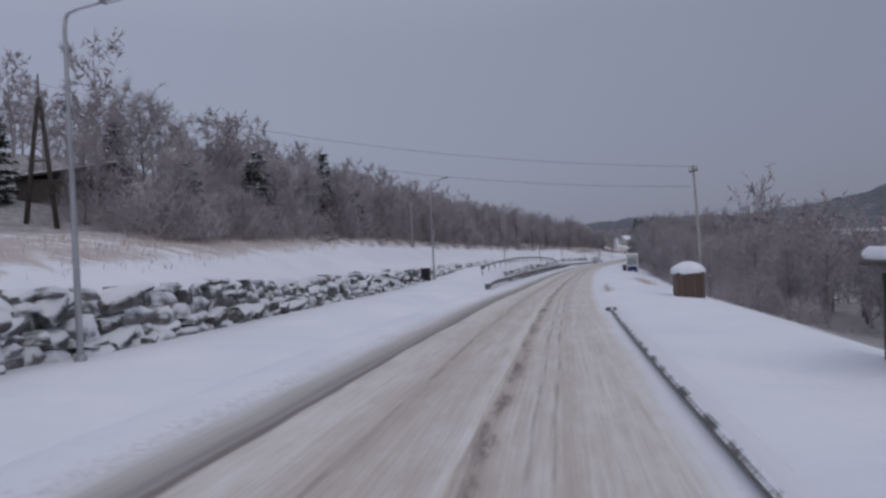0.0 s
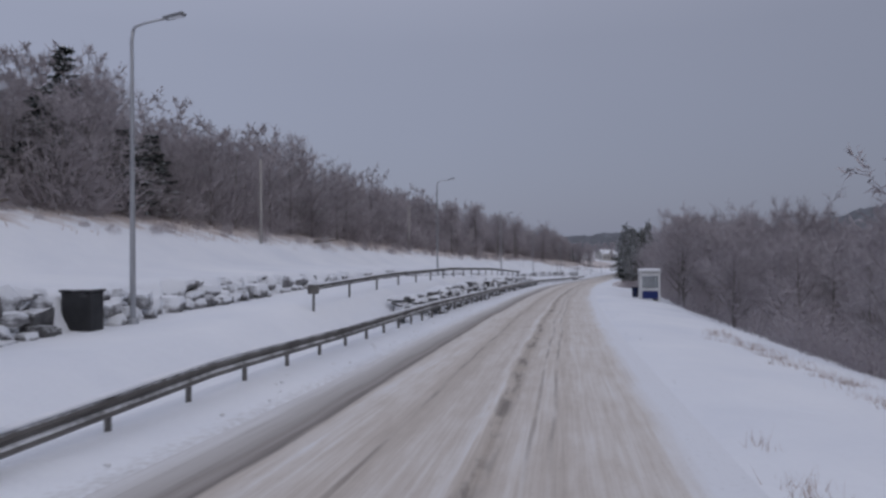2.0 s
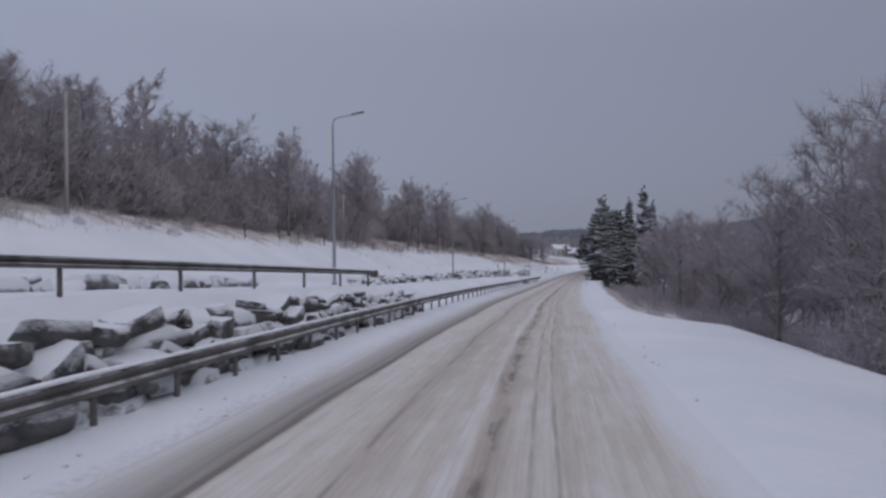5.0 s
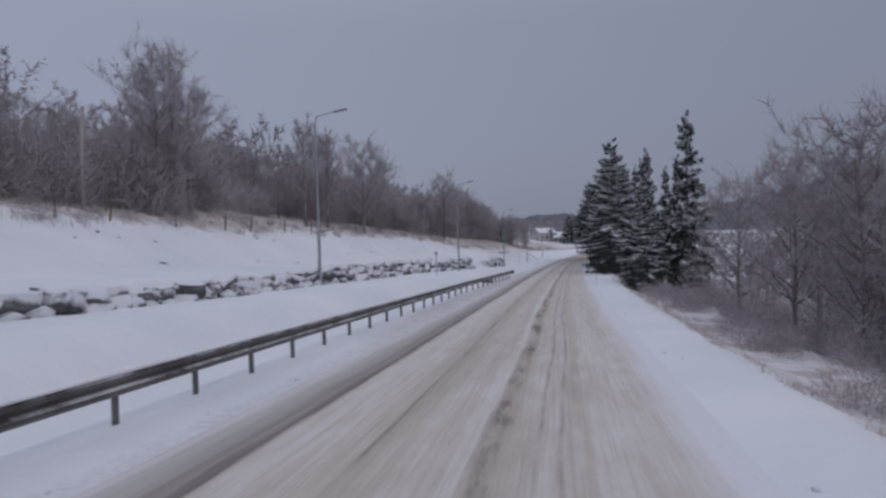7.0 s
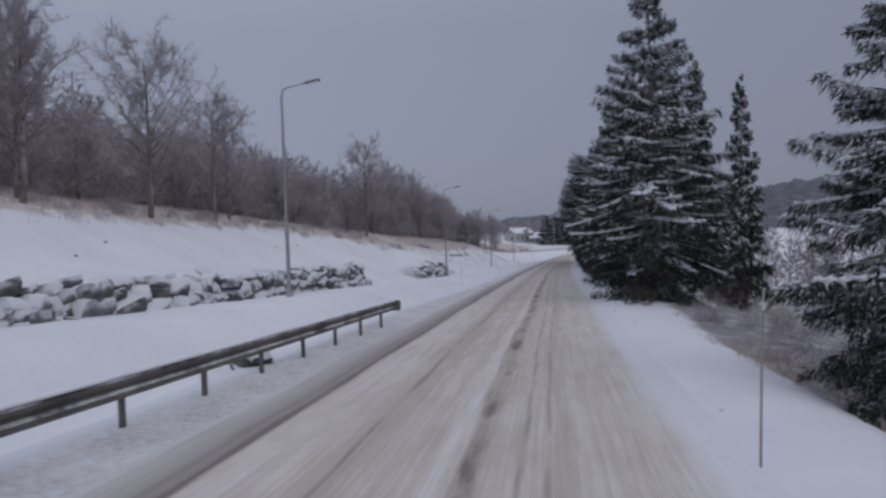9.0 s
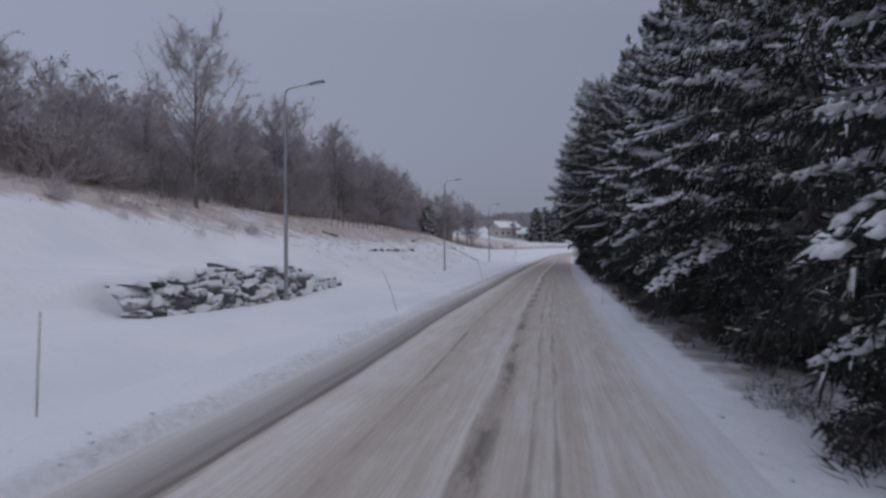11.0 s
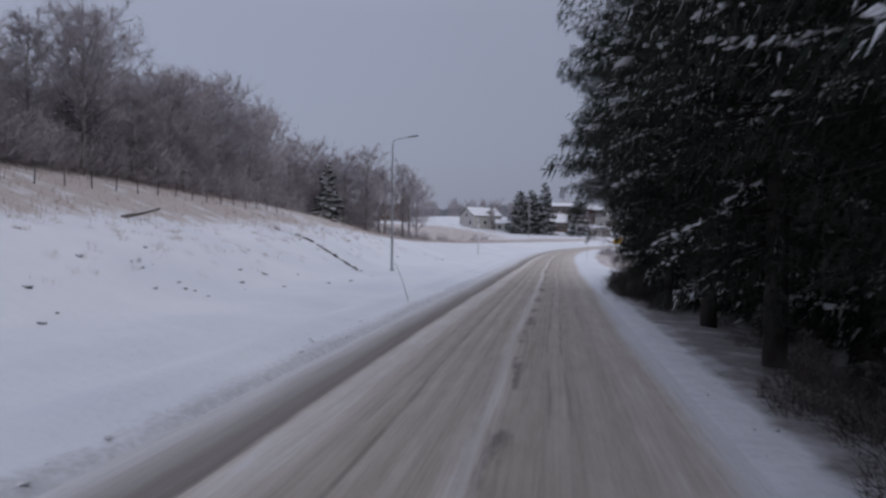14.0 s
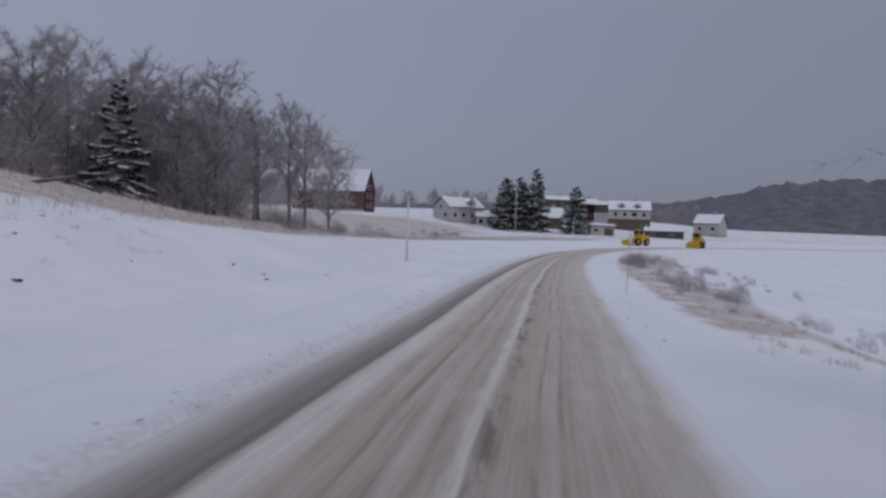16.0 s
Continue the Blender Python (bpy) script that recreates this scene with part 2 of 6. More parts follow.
    base = mixed(n, l, remap(n, l, grit, 0.58, 0.75, 0.0, 0.25), base, (0.24, 0.215, 0.19))
    l.new(base, b.inputs["Base Color"])
    l.new(remap(n, l, streak, 0.3, 0.7, 0.85, 0.55), b.inputs["Roughness"])
    h = math_node(n, l, "ADD", math_node(n, l, "MULTIPLY", streak2, 0.6), math_node(n, l, "MULTIPLY", grit, 0.25))
    h = math_node(n, l, "ADD", h, math_node(n, l, "MULTIPLY", clump, 0.7))
    bump(n, l, b, h, 0.6, 0.03)
    return m


SNOW = grained("snow", (0.76, 0.78, 0.83), (0.87, 0.88, 0.905), 2.0, 0.75, bumps=0.35)
SLUSH = grained("dirty_snow_clods", (0.66, 0.66, 0.67), (0.81, 0.82, 0.84), 3.0, 0.8)
GROUND = snow_ground_material()
ROAD = road_material()
ROCK = snowed("grey_rock", (0.06, 0.06, 0.064), (0.25, 0.245, 0.245), 0.02, 0.28, 2.2, 0.85, 0.5)
ROCK_SNOWY = snowed("snow_crusted_rock", (0.13, 0.128, 0.134), (0.36, 0.355, 0.36), -0.18, 0.12, 2.2, 0.85, 0.4)
STEEL = snowed("weathered_guardrail_steel", (0.075, 0.07, 0.066), (0.17, 0.16, 0.15), 0.70, 0.95, 1.4, 0.55, 0.0)
POST = snowed("galvanised_post", (0.11, 0.105, 0.10), (0.22, 0.21, 0.20), 0.6, 0.9, 3.0, 0.6, 0.3)
GALV = grained("galvanised_lamp_steel", (0.30, 0.31, 0.33), (0.46, 0.47, 0.49), 1.5, 0.45, 0.6, (1, 1, 0.2))
HEAD = grained("grey_lamp_housing", (0.16, 0.165, 0.175), (0.24, 0.245, 0.255), 3.0, 0.5)
LENS, _, _, _ = material("lamp_glass", (0.55, 0.57, 0.6), 0.15)
WOODPOLE = snowed("weathered_pole_wood", (0.10, 0.08, 0.07), (0.22, 0.19, 0.165), 0.75, 0.95, 1.2, 0.85, 0.3)
PALEPOLE = snowed("pale_frosted_pole_wood", (0.30, 0.28, 0.265), (0.46, 0.44, 0.42), 0.75, 0.95, 1.2, 0.85, 0.2)
SPRUCEBARK = snowed("dark_spruce_bark", (0.04, 0.034, 0.032), (0.115, 0.098, 0.09), 0.7, 1.0, 2.5, 0.9, 0.4)
WIRE, _, _, _ = material("power_wire", (0.07, 0.07, 0.075), 0.6)
BARK = snowed("grey_brown_bark", (0.19, 0.172, 0.168), (0.34, 0.312, 0.302), 0.6, 0.95, 2.0, 0.9, 0.4)
BIRCHBARK = snowed("birch_bark", (0.10, 0.09, 0.085), (0.42, 0.40, 0.39), 0.55, 0.9, 1.6, 0.85, 0.3)
# frosted grey, paled further to put the wood's haze into the colour
TWIG = snowed("hazed_frosted_twigs", (0.34, 0.305, 0.32), (0.54, 0.50, 0.52), 0.7, 1.35, 0.35, 0.9, 0.3, (0.6, 0.61, 0.64))
NEEDLE = snowed("spruce_needles", (0.017, 0.024, 0.02), (0.05, 0.06, 0.048), 0.66, 1.15, 1.5, 0.8, 0.4)
DARKNEEDLE = snowed("shaded_pine_needles", (0.012, 0.017, 0.012), (0.036, 0.045, 0.033), 0.85, 1.25, 1.5, 0.8, 0.4)
FROST = snowed("hoar_frosted_twigs", (0.36, 0.33, 0.33), (0.62, 0.61, 0.63), 0.2, 0.9, 0.9, 0.9, 0.3, (0.74, 0.75, 0.78))
# brown of earth and dead twigs, near black to hold the spruces' shade
DARKBROWN = snowed("earth_and_shaded_dead_twigs", (0.035, 0.029, 0.026), (0.10, 0.085, 0.078), 0.8, 1.3, 1.2, 0.9, 0.5)
GRASS = snowed("dry_grass", (0.42, 0.345, 0.31), (0.64, 0.55, 0.51), 0.4, 0.9, 2.5, 0.9, 0.3)
BLACKBOX = snowed("black_cabinet_paint", (0.018, 0.019, 0.021), (0.04, 0.04, 0.043), 0.75, 0.95, 2.0, 0.5, 0.0)
WHITEPAINT = grained("white_paint", (0.62, 0.62, 0.61), (0.76, 0.76, 0.75), 1.2, 0.55)
REDPAINT = grained("barn_red_boards", (0.06, 0.018, 0.018), (0.11, 0.032, 0.03), 1.5, 0.75, stretch=(6, 6, 0.3))
BROWNPAINT = grained("brown_boards", (0.09, 0.065, 0.052), (0.17, 0.125, 0.10), 1.5, 0.8, stretch=(6, 6, 0.3))
OLDWOOD = grained("grey_old_boards", (0.055, 0.048, 0.044), (0.13, 0.115, 0.105), 2.0, 0.85, stretch=(6, 6, 0.3))
GREYPAINT = grained("pale_grey_paint", (0.34, 0.33, 0.32), (0.47, 0.46, 0.45), 1.5, 0.7)
GREENPAINT = grained("faded_green_boards", (0.07, 0.095, 0.075), (0.12, 0.15, 0.12), 1.5, 0.75, stretch=(6, 6, 0.3))
CREAMPAINT = grained("cream_boards", (0.42, 0.405, 0.385), (0.54, 0.525, 0.50), 1.5, 0.7)
GLASS, _, _, _ = material("dark_window_glass", (0.035, 0.04, 0.05), 0.12, 0.0, 0.6)
CLEAR, _, _, clear_b = material("shelter_glass", (0.7, 0.74, 0.76), 0.12)
clear_b.inputs["Transmission Weight"].default_value = 0.75
BLUE, _, _, _ = material("blue_panel", (0.024, 0.038, 0.15), 0.5)
NAVY = grained("navy_plastic", (0.014, 0.02, 0.055), (0.024, 0.032, 0.08), 3.0, 0.5)
YELLOW = grained("yellow_machine_paint", (0.55, 0.33, 0.03), (0.68, 0.43, 0.05), 2.0, 0.45)
LIT, _, _, lit_b = material("lit_headlamp", (0.9, 0.9, 0.85), 0.3)
lit_b.inputs["Emission Color"].default_value = (1.0, 0.95, 0.85, 1)
lit_b.inputs["Emission Strength"].default_value = 2.5
RUBBER, _, _, _ = material("black_rubber", (0.02, 0.02, 0.02), 0.8)
STICK = grained("frosted_marker_stick", (0.28, 0.255, 0.245), (0.44, 0.41, 0.40), 5.0, 0.7)
# snowy forest tones, lightened to a blue-grey that carries distance haze
FOREST = grained("hazed_snowy_forest", (0.085, 0.092, 0.105), (0.19, 0.2, 0.22), 0.05, 0.95, bumps=0.5)
BRICK = grained("dark_red_plinth", (0.13, 0.075, 0.065), (0.2, 0.12, 0.105), 2.0, 0.8)

from mathutils.bvhtree import BVHTree

# ---- the road's line: s metres along it, d metres to its left, h metres over it ----
LINE = np.array([(-6.0, -39.98, 1.07), (0.0, 0.02, 0.17), (7.41, 39.63, -0.8), (16.15, 78.66, -1.84), (29.15, 126.89, -2.96),
                 (44.48, 174.49, -4.35), (60.74, 221.9, -5.29), (77.85, 268.94, -6.22), (92.02, 306.04, -6.85)])
heading = math.atan2(0.362, 0.932)
bend = []
spot = LINE[-1].copy()
for step, turn, drop in ((30, 0.3, 0.3), (30, 2.5, 0.2), (30, 6, 0.1), (30, 11, 0.05), (30, 15, 0.0), (40, 12, 0.0), (60, 4, 0.0)):
    heading += radians(turn)
    spot = spot + np.array((math.sin(heading) * step, math.cos(heading) * step, -drop))
    bend.append(spot.copy())
LINE = np.vstack([LINE, bend])
KNOT = np.r_[0, np.cumsum(np.linalg.norm(np.diff(LINE[:, :2], axis=0), axis=1))] - 40.4
S0, S1 = float(KNOT[0]), float(KNOT[-1])


def natural_spline(u, y):
    n, h = len(u), np.diff(u)
    a, b = np.eye(n), np.zeros(n)
    for i in range(1, n - 1):
        a[i, i - 1], a[i, i], a[i, i + 1] = h[i - 1], 2 * (h[i - 1] + h[i]), h[i]
        b[i] = 6 * ((y[i + 1] - y[i]) / h[i] - (y[i] - y[i - 1]) / h[i - 1])
    return np.linalg.solve(a, b)


BEND = [natural_spline(KNOT, LINE[:, i]) for i in range(3)]


def line_at(s):
    """Points of the road's line; straight on past its ends."""
    s = np.asarray(s, float)
    c = np.clip(s, S0, S1)
    j = np.clip(np.searchsorted(KNOT, c) - 1, 0, len(KNOT) - 2)
    h = KNOT[j + 1] - KNOT[j]
    a, b = (KNOT[j + 1] - c) / h, (c - KNOT[j]) / h
    p = np.stack([a * LINE[j, i] + b * LINE[j + 1, i] + ((a ** 3 - a) * BEND[i][j] + (b ** 3 - b) * BEND[i][j + 1]) * h * h / 6
                  for i in range(3)], -1)
    first, last = LINE[1] - LINE[0], LINE[-1] - LINE[-2]
    for side, way, over in ((s < S0, first / np.linalg.norm(first), s - S0), (s > S1, last / np.linalg.norm(last), s - S1)):
        way = np.array((way[0], way[1], 0.0))
        p = p + np.where(side, over, 0.0)[..., None] * way
    return p


FAR_LEFT = np.array((-0.93, 0.36))


def smooth(a, b, x):
    t = np.clip((np.asarray(x, float) - a) / (b - a), 0, 1)
    return t * t * (3 - 2 * t)


def left_of(s, d=0.0):
    t = line_at(np.asarray(s, float) + 0.25)[..., :2] - line_at(np.asarray(s, float) - 0.25)[..., :2]
    t /= np.linalg.norm(t, axis=-1, keepdims=True)
    n = np.stack([-t[..., 1], t[..., 0]], -1)
    k = smooth(60, 220, np.abs(d))[..., None]
    n = n * (1 - k) + FAR_LEFT * k
    return n / np.linalg.norm(n, axis=-1, keepdims=True)


def path_h(s):
    return np.interp(s, (-60, 13, 45, 56, 61, 74, 90, 110, 130, 143, 190, 200, 220, 245, 300),
                     (0, 0, 0.3, 0.6, 0.9, 1.4, 1.7, 1.65, 1.3, 1.0, 0.9, 0.8, 0.45, 0, 0))


def wall_top(s):
    return np.interp(s, (-60, 14, 30, 50, 61, 73, 89, 110, 130, 143, 190, 220, 245, 259),
                     (1.9, 1.8, 1.6, 1.5, 2.1, 2.2, 2.4, 2.3, 1.9, 1.7, 1.8, 1.6, 1.2, 0.9))


def walled(s):
    return (1 - smooth(221, 224, s)) + smooth(236, 239, s) * (1 - smooth(256, 261, s))


def lumps(x, y):
    """Soft snow drifts, within about one either way."""
    return (np.sin(x * 0.9 + 1.3 * np.sin(y * 0.37)) * np.cos(y * 0.71 + np.sin(x * 0.23)) * 0.5
            + np.sin(x * 0.31 + y * 0.17 + 2.0 * np.sin(y * 0.11)) * 0.5)


def left_edge(s):
    """Where the left wheel track runs, and past it the road's left edge."""
    return np.interp(s, (-60, 0, 30, 50, 90, 136, 165, 205, 230, 265, 300, 320, 335, 620), (4.15, 4.15, 3.95, 3.55, 3.6, 3.75, 3.78, 3.8, 3.48, 3.3, 3.3, 3.1, 2.9, 2.9))


def mid_line(s):
    return np.interp(s, (-60, 0, 30, 50, 136, 180, 240, 280, 320, 400, 620), (0.83, 0.83, 0.95, 0.83, 0.72, 0.85, 0.67, 0.6, 0.45, 0.6, 0.6))


def across(s, u):
    """The offset from the line at which the lane coordinate u lies."""
    c, l = mid_line(s), left_edge(s)
    return np.where(u < 0.62, c + (u - 0.62), np.where(u < 3.85, c + (u - 0.62) / 3.23 * (l - c), l + (u - 3.85)))


def ground_h(s, d):
    """The ground's height over the road."""
    s, d = np.broadcast_arrays(np.asarray(s, float), np.asarray(d, float))
    p, w, k = path_h(s), wall_top(s), walled(s)
    bank = smooth(64, 68, s) * (1 - smooth(130, 136, s))                # rocks carry the footpath's edge
    foot = np.where(d < 8.8, -0.22 + (p + 0.22) * ((1 - bank) * smooth(6.8, 9.6, d) + bank * (0.55 * smooth(7.05, 7.6, d) + 0.45 * smooth(7.5, 8.8, d))),
                    p * (bank + (1 - bank) * smooth(6.8, 9.6, d)) - 0.22 * (1 - bank) * (1 - smooth(6.8, 9.6, d)))
    foot = np.where(d < 6.8, -0.02 + 0.1 * smooth(4.9, 5.6, d) - 0.3 * smooth(6.2, 6.8, d), foot)
    bare = np.interp(d, (10.5, 12, 13, 16, 18, 20), (0, 0.15, 0.6, 2.1, 2.6, 3.3))
    wall = w * smooth(12.85, 13.5, d) - p * smooth(12.85, 13.5, d)
    side = k * (foot + wall + 0.25 * smooth(13.6, 18, d)) + (1 - k) * (foot * (1 - smooth(10, 13, d)) + np.maximum(bare, 0))
    mild = np.interp(s, (-60, 20, 45, 75), (0.62, 0.62, 0.8, 1.0))
    fade = mild * np.interp(s, (-60, 320, 345, 362, 400, 440), (1, 1, 0.85, 0.55, 0.22, 0.13))
    hill = np.interp(d, (18, 24, 30, 40, 50, 80, 120, 200, 400, 700, 1500), (2.4, 5.0, 6.5, 9, 12, 20, 29, 40, 52, 56, 56)) * fade
    m = smooth(16, 22, d)
    left = side * (1 - m) * np.where(d > 10.5, 0.25 + 0.75 * fade, 1) + hill * m
    right = np.interp(-d, (1.0, 1.5, 2.3, 2.8, 4, 7, 10, 20, 40, 100, 300, 700, 1500), (-0.10, -0.045, 0.03, 0.05, -0.02, -0.35, -1.3, -4.6, -7.5, -9.5, -8, 2, 10))
    right = right - 0.55 * smooth(3.2, 5.2, -d) * smooth(128, 140, s) * (1 - smooth(198, 206, s))
    end = smooth(335, 380, s)
    right = right * (1 - 0.55 * end)
    right = right - 0.5 * smooth(1.7, 2.3, -d) * (1 - smooth(5, 8, -d)) * (1 - smooth(24, 36, s))
    over = d - left_edge(s) - 1.25                                       # bank thrown up by the plough
    left = left + smooth(202, 212, s) * np.exp(-(over / 0.42) ** 2) * (0.13 + 0.05 * np.sin(s * 1.1) * np.sin(s * 0.43 + 1) + 0.03 * np.sin(s * 2.3))
    h = np.where(d > 0, left, right)
    rough = lumps(s, d) * (0.03 + 0.05 * smooth(14, 24, np.abs(d)) + 0.5 * smooth(30, 80, np.abs(d)))
    rough = rough * smooth(1.6, 3.0, np.abs(d - 1.4) - 1.7)
    h = h + rough
    on_road = (d > -1.0) & (d < left_edge(s) + 0.8)
    return np.where(on_road, -0.14, h)


def at(s, d, up=0.0):
    """World place at s, d on the ground, and up metres over it."""
    p = line_at(s)
    n = left_of(s, d)
    h = ground_h(s, d)
    return np.concatenate([p[..., :2] + n * np.asarray(d, float)[..., None], (p[..., 2] + h + up)[..., None]], -1)


def at_h(s, d, h):
    p = line_at(s)
    return np.concatenate([p[..., :2] + left_of(s, d) * np.asarray(d, float)[..., None], (p[..., 2] + h)[..., None]], -1)


LOOKUP_S = np.arange(-40, S1, 1.0)
LOOKUP = line_at(LOOKUP_S)[:, :2]


def sd_of(x, y):
    i = int(np.argmin(np.hypot(LOOKUP[:, 0] - x, LOOKUP[:, 1] - y)))
    s = float(LOOKUP_S[i])
    return s, float(np.dot(np.array((x, y)) - LOOKUP[i], left_of(s)))


def yaw_at(s):
    n = left_of(s)
    return math.degrees(math.atan2(n[1], n[0])) - 90


# ---- mesh helpers ----
def part(name, bm, mat, parent, label="", smooth_faces=False):
    """Links a bmesh as one mesh object under a thing."""
    me = bpy.data.meshes.new(name)
    bm.to_mesh(me)
    bm.free()
    return mesh_part(name, me, mat, parent, label, smooth_faces)


def mesh_part(name, me, mat, parent, label="", smooth_faces=False):
    if mat is not None and not me.materials:
        me.materials.append(mat)
    if smooth_faces:
        me.shade_smooth()
    ob = new(name, me)
    if parent is not None:
        ob.parent = parent
    if label:
        tagged(ob, label)
    return ob


def arrays_mesh(name, verts, faces, smooth_faces=False):
    me = bpy.data.meshes.new(name)
    me.from_pydata([tuple(v) for v in np.asarray(verts).tolist()], [], faces if isinstance(faces, list) else np.asarray(faces).tolist())
    if smooth_faces:
        me.shade_smooth()
    return me


def thing(name, place, label, category, group="", yaw=0.0):
    ob = new(name)
    ob.matrix_world = pose(*[float(v) for v in place], 0, 0, yaw)
    return tagged(ob, label, category, group)


def box(bm, centre, size, turn=None, bevel=0.0):
    m = Matrix.Translation(centre) @ (turn.to_4x4() if turn is not None else Matrix()) @ Matrix.Diagonal((*size, 1))
    made = bmesh.ops.create_cube(bm, size=1.0, matrix=m)["verts"]
    if bevel:
        edges = {e for v in made for e in v.link_edges}
        bmesh.ops.bevel(bm, geom=list(edges), offset=bevel, segments=1, affect="EDGES")
    return bm


def boxed(*boxes, bevel=0.0):
    bm = bmesh.new()
    for centre, size in boxes:
        box(bm, centre, size, None, bevel)
    return bm


def tube_arrays(points, radii, sides=6):
    """Verts and faces of a tapered tube along points."""
    points = np.asarray(points, float)
    n = len(points)
    way = np.gradient(points, axis=0)
    way /= np.linalg.norm(way, axis=1, keepdims=True) + 1e-9
    ref = np.where(np.abs(way[:, 2:3]) > 0.9, np.array([[1.0, 0, 0]]), np.array([[0, 0, 1.0]]))
    a = np.cross(way, ref)
    a /= np.linalg.norm(a, axis=1, keepdims=True) + 1e-9
    b = np.cross(way, a)
    ang = np.arange(sides) * 2 * math.pi / sides
    ring = points[:, None] + np.asarray(radii)[:, None, None] * (np.cos(ang)[None, :, None] * a[:, None] + np.sin(ang)[None, :, None] * b[:, None])
    faces = []
    for i in range(n - 1):
        for j in range(sides):
            k = (j + 1) % sides
            faces.append((i * sides + j, i * sides + k, (i + 1) * sides + k, (i + 1) * sides + j))
    faces.append(tuple(range(sides))[::-1])
    faces.append(tuple((n - 1) * sides + j for j in range(sides)))
    return ring.reshape(-1, 3), faces


def tube(name, points, radii, sides, mat, parent, label=""):
    v, f = tube_arrays(points, radii, sides)
    return mesh_part(name, arrays_mesh(name, v, f, True), mat, parent, label)


def gather(pieces):
    """Joins (verts, faces) pairs into one."""
    verts, faces, base = [], [], 0
    for v, f in pieces:
        verts.append(np.asarray(v, float).reshape(-1, 3))
        faces.extend([tuple(int(i) + base for i in q) for q in f])
        base += len(verts[-1])
    return np.vstack(verts), faces


def mound(p):
    """The rise on which the far houses stand."""
    x, y = p[..., 0] - 200.0, p[..., 1] - 556.0
    lift = 4.4 * np.exp(-(x / 70) ** 2 - (y / 42) ** 2)
    side = p[..., 0] - (102.0 + 0.4 * (p[..., 1] - 378))
    lift = lift + 2.4 * smooth(0, -22, side) * smooth(376, 412, p[..., 1]) * (1 - smooth(540, 620, p[..., 1]))
    return np.stack([0 * lift, 0 * lift, lift], -1)


def sheet(name, s, d, mat, height=None, uv=False, cover=None, spread=None):
    """A surface over a grid of s and d."""
    gs, gd = np.meshgrid(s, d, indexing="ij")
    p = at(gs, gd) + mound(at(gs, gd)) if height is None else at_h(gs, gd if spread is None else spread(gs, gd), height(gs, gd))
    ns, nd = gs.shape
    idx = np.arange(ns * nd).reshape(ns, nd)
    quads = np.stack([idx[:-1, :-1], idx[1:, :-1], idx[1:, 1:], idx[:-1, 1:]], -1).reshape(-1, 4)
    me = arrays_mesh(name, p.reshape(-1, 3), quads[:, ::-1], True)
    if uv:
        layer = me.uv_layers.new(name="lane")
        loops = np.empty(len(me.loops), np.int32)
        me.loops.foreach_get("vertex_index", loops)
        layer.data.foreach_set("uv", np.stack([gd.ravel()[loops], gs.ravel()[loops]], -1).astype(np.float32).ravel())
    if cover is not None:
        layer = me.color_attributes.new("cover", "FLOAT_COLOR", "POINT")
        c = np.concatenate([cover(gs, gd), np.ones((ns, nd, 1))], -1)
        layer.data.foreach_set("color", c.astype(np.float32).ravel())
    me.materials.append(mat)
    return new(name, me)


# ---- ground and road ----
def grass_from(s):
    """Where dry grass begins, left of the road."""
    return np.interp(s, (-60, 0, 30, 60, 100, 150, 197, 215, 230, 250, 266, 300, 340, 356, 380, 450, 480), (20.5, 20, 20, 21.5, 21, 21, 21.5, 22, 22, 20.5, 17.5, 17.5, 18.5, 17, 15.5, 15, 31))


def wood_from(s):
    """Where the wood begins, left of the road."""
    return np.interp(s, (-60, 180, 195, 244, 258, 500), (26, 26, 30.5, 30.5, 26, 26))


def cover(s, d):
    """Red: dry grass; green: wood floor; blue: dirty spray beside the road."""
    start = grass_from(s) - 1.0
    grass = smooth(start, start + 4, d) * (1 - 0.4 * smooth(30, 40, d)) * (0.95 + 0.2 * lumps(s * 0.6, d))
    p = at_h(s, d, 0 * d)
    side = p[..., 0] - (102.0 + 0.4 * (p[..., 1] - 378))
    strip = smooth(3, -3, side) * smooth(-45, -30, side) * smooth(372, 384, p[..., 1]) * (1 - smooth(462, 480, p[..., 1]))
    grass = np.maximum(grass, 0.95 * strip)
    wood = np.maximum(smooth(wood_from(s), wood_from(s) + 6, d) * (1 - smooth(372, 400, s)), smooth(-8.5, -12, d) * (1 - smooth(-45, -75, d + 8 * lumps(s * 0.3, d * 0.3))) * (1 - smooth(325, 345, s)))
    wood = np.maximum(wood, np.maximum(smooth(-3.4, -4.8, d) * smooth(186, 194, s), smooth(-2.1, -2.9, d) * smooth(222, 234, s) * (1 - smooth(304, 314, s))) * (1 - smooth(318, 326, s)) * (1 - smooth(-34, -62, d + 6 * lumps(s * 0.3, d * 0.3))))
    low = smooth(132, 142, s) * (1 - smooth(198, 206, s))
    grass = np.maximum(grass, smooth(-3.4, -4.4, d) * (1 - smooth(-9, -12, d)) * (0.8 * low + 0.85 * smooth(330, 340, s) * (1 - smooth(410, 430, s))))
    edge = left_edge(s)
    wide = 0.8 * smooth(150, 172, s) * (1 - smooth(205, 222, s))
    dirt = (0.8 + 0.15 * wide) * np.maximum((1 - smooth(edge + 0.9 + wide, edge + 2.0 + wide, d)) * (d > 2), 0 * d)
    return np.stack([np.clip(grass, 0, 1), wood, dirt], -1)


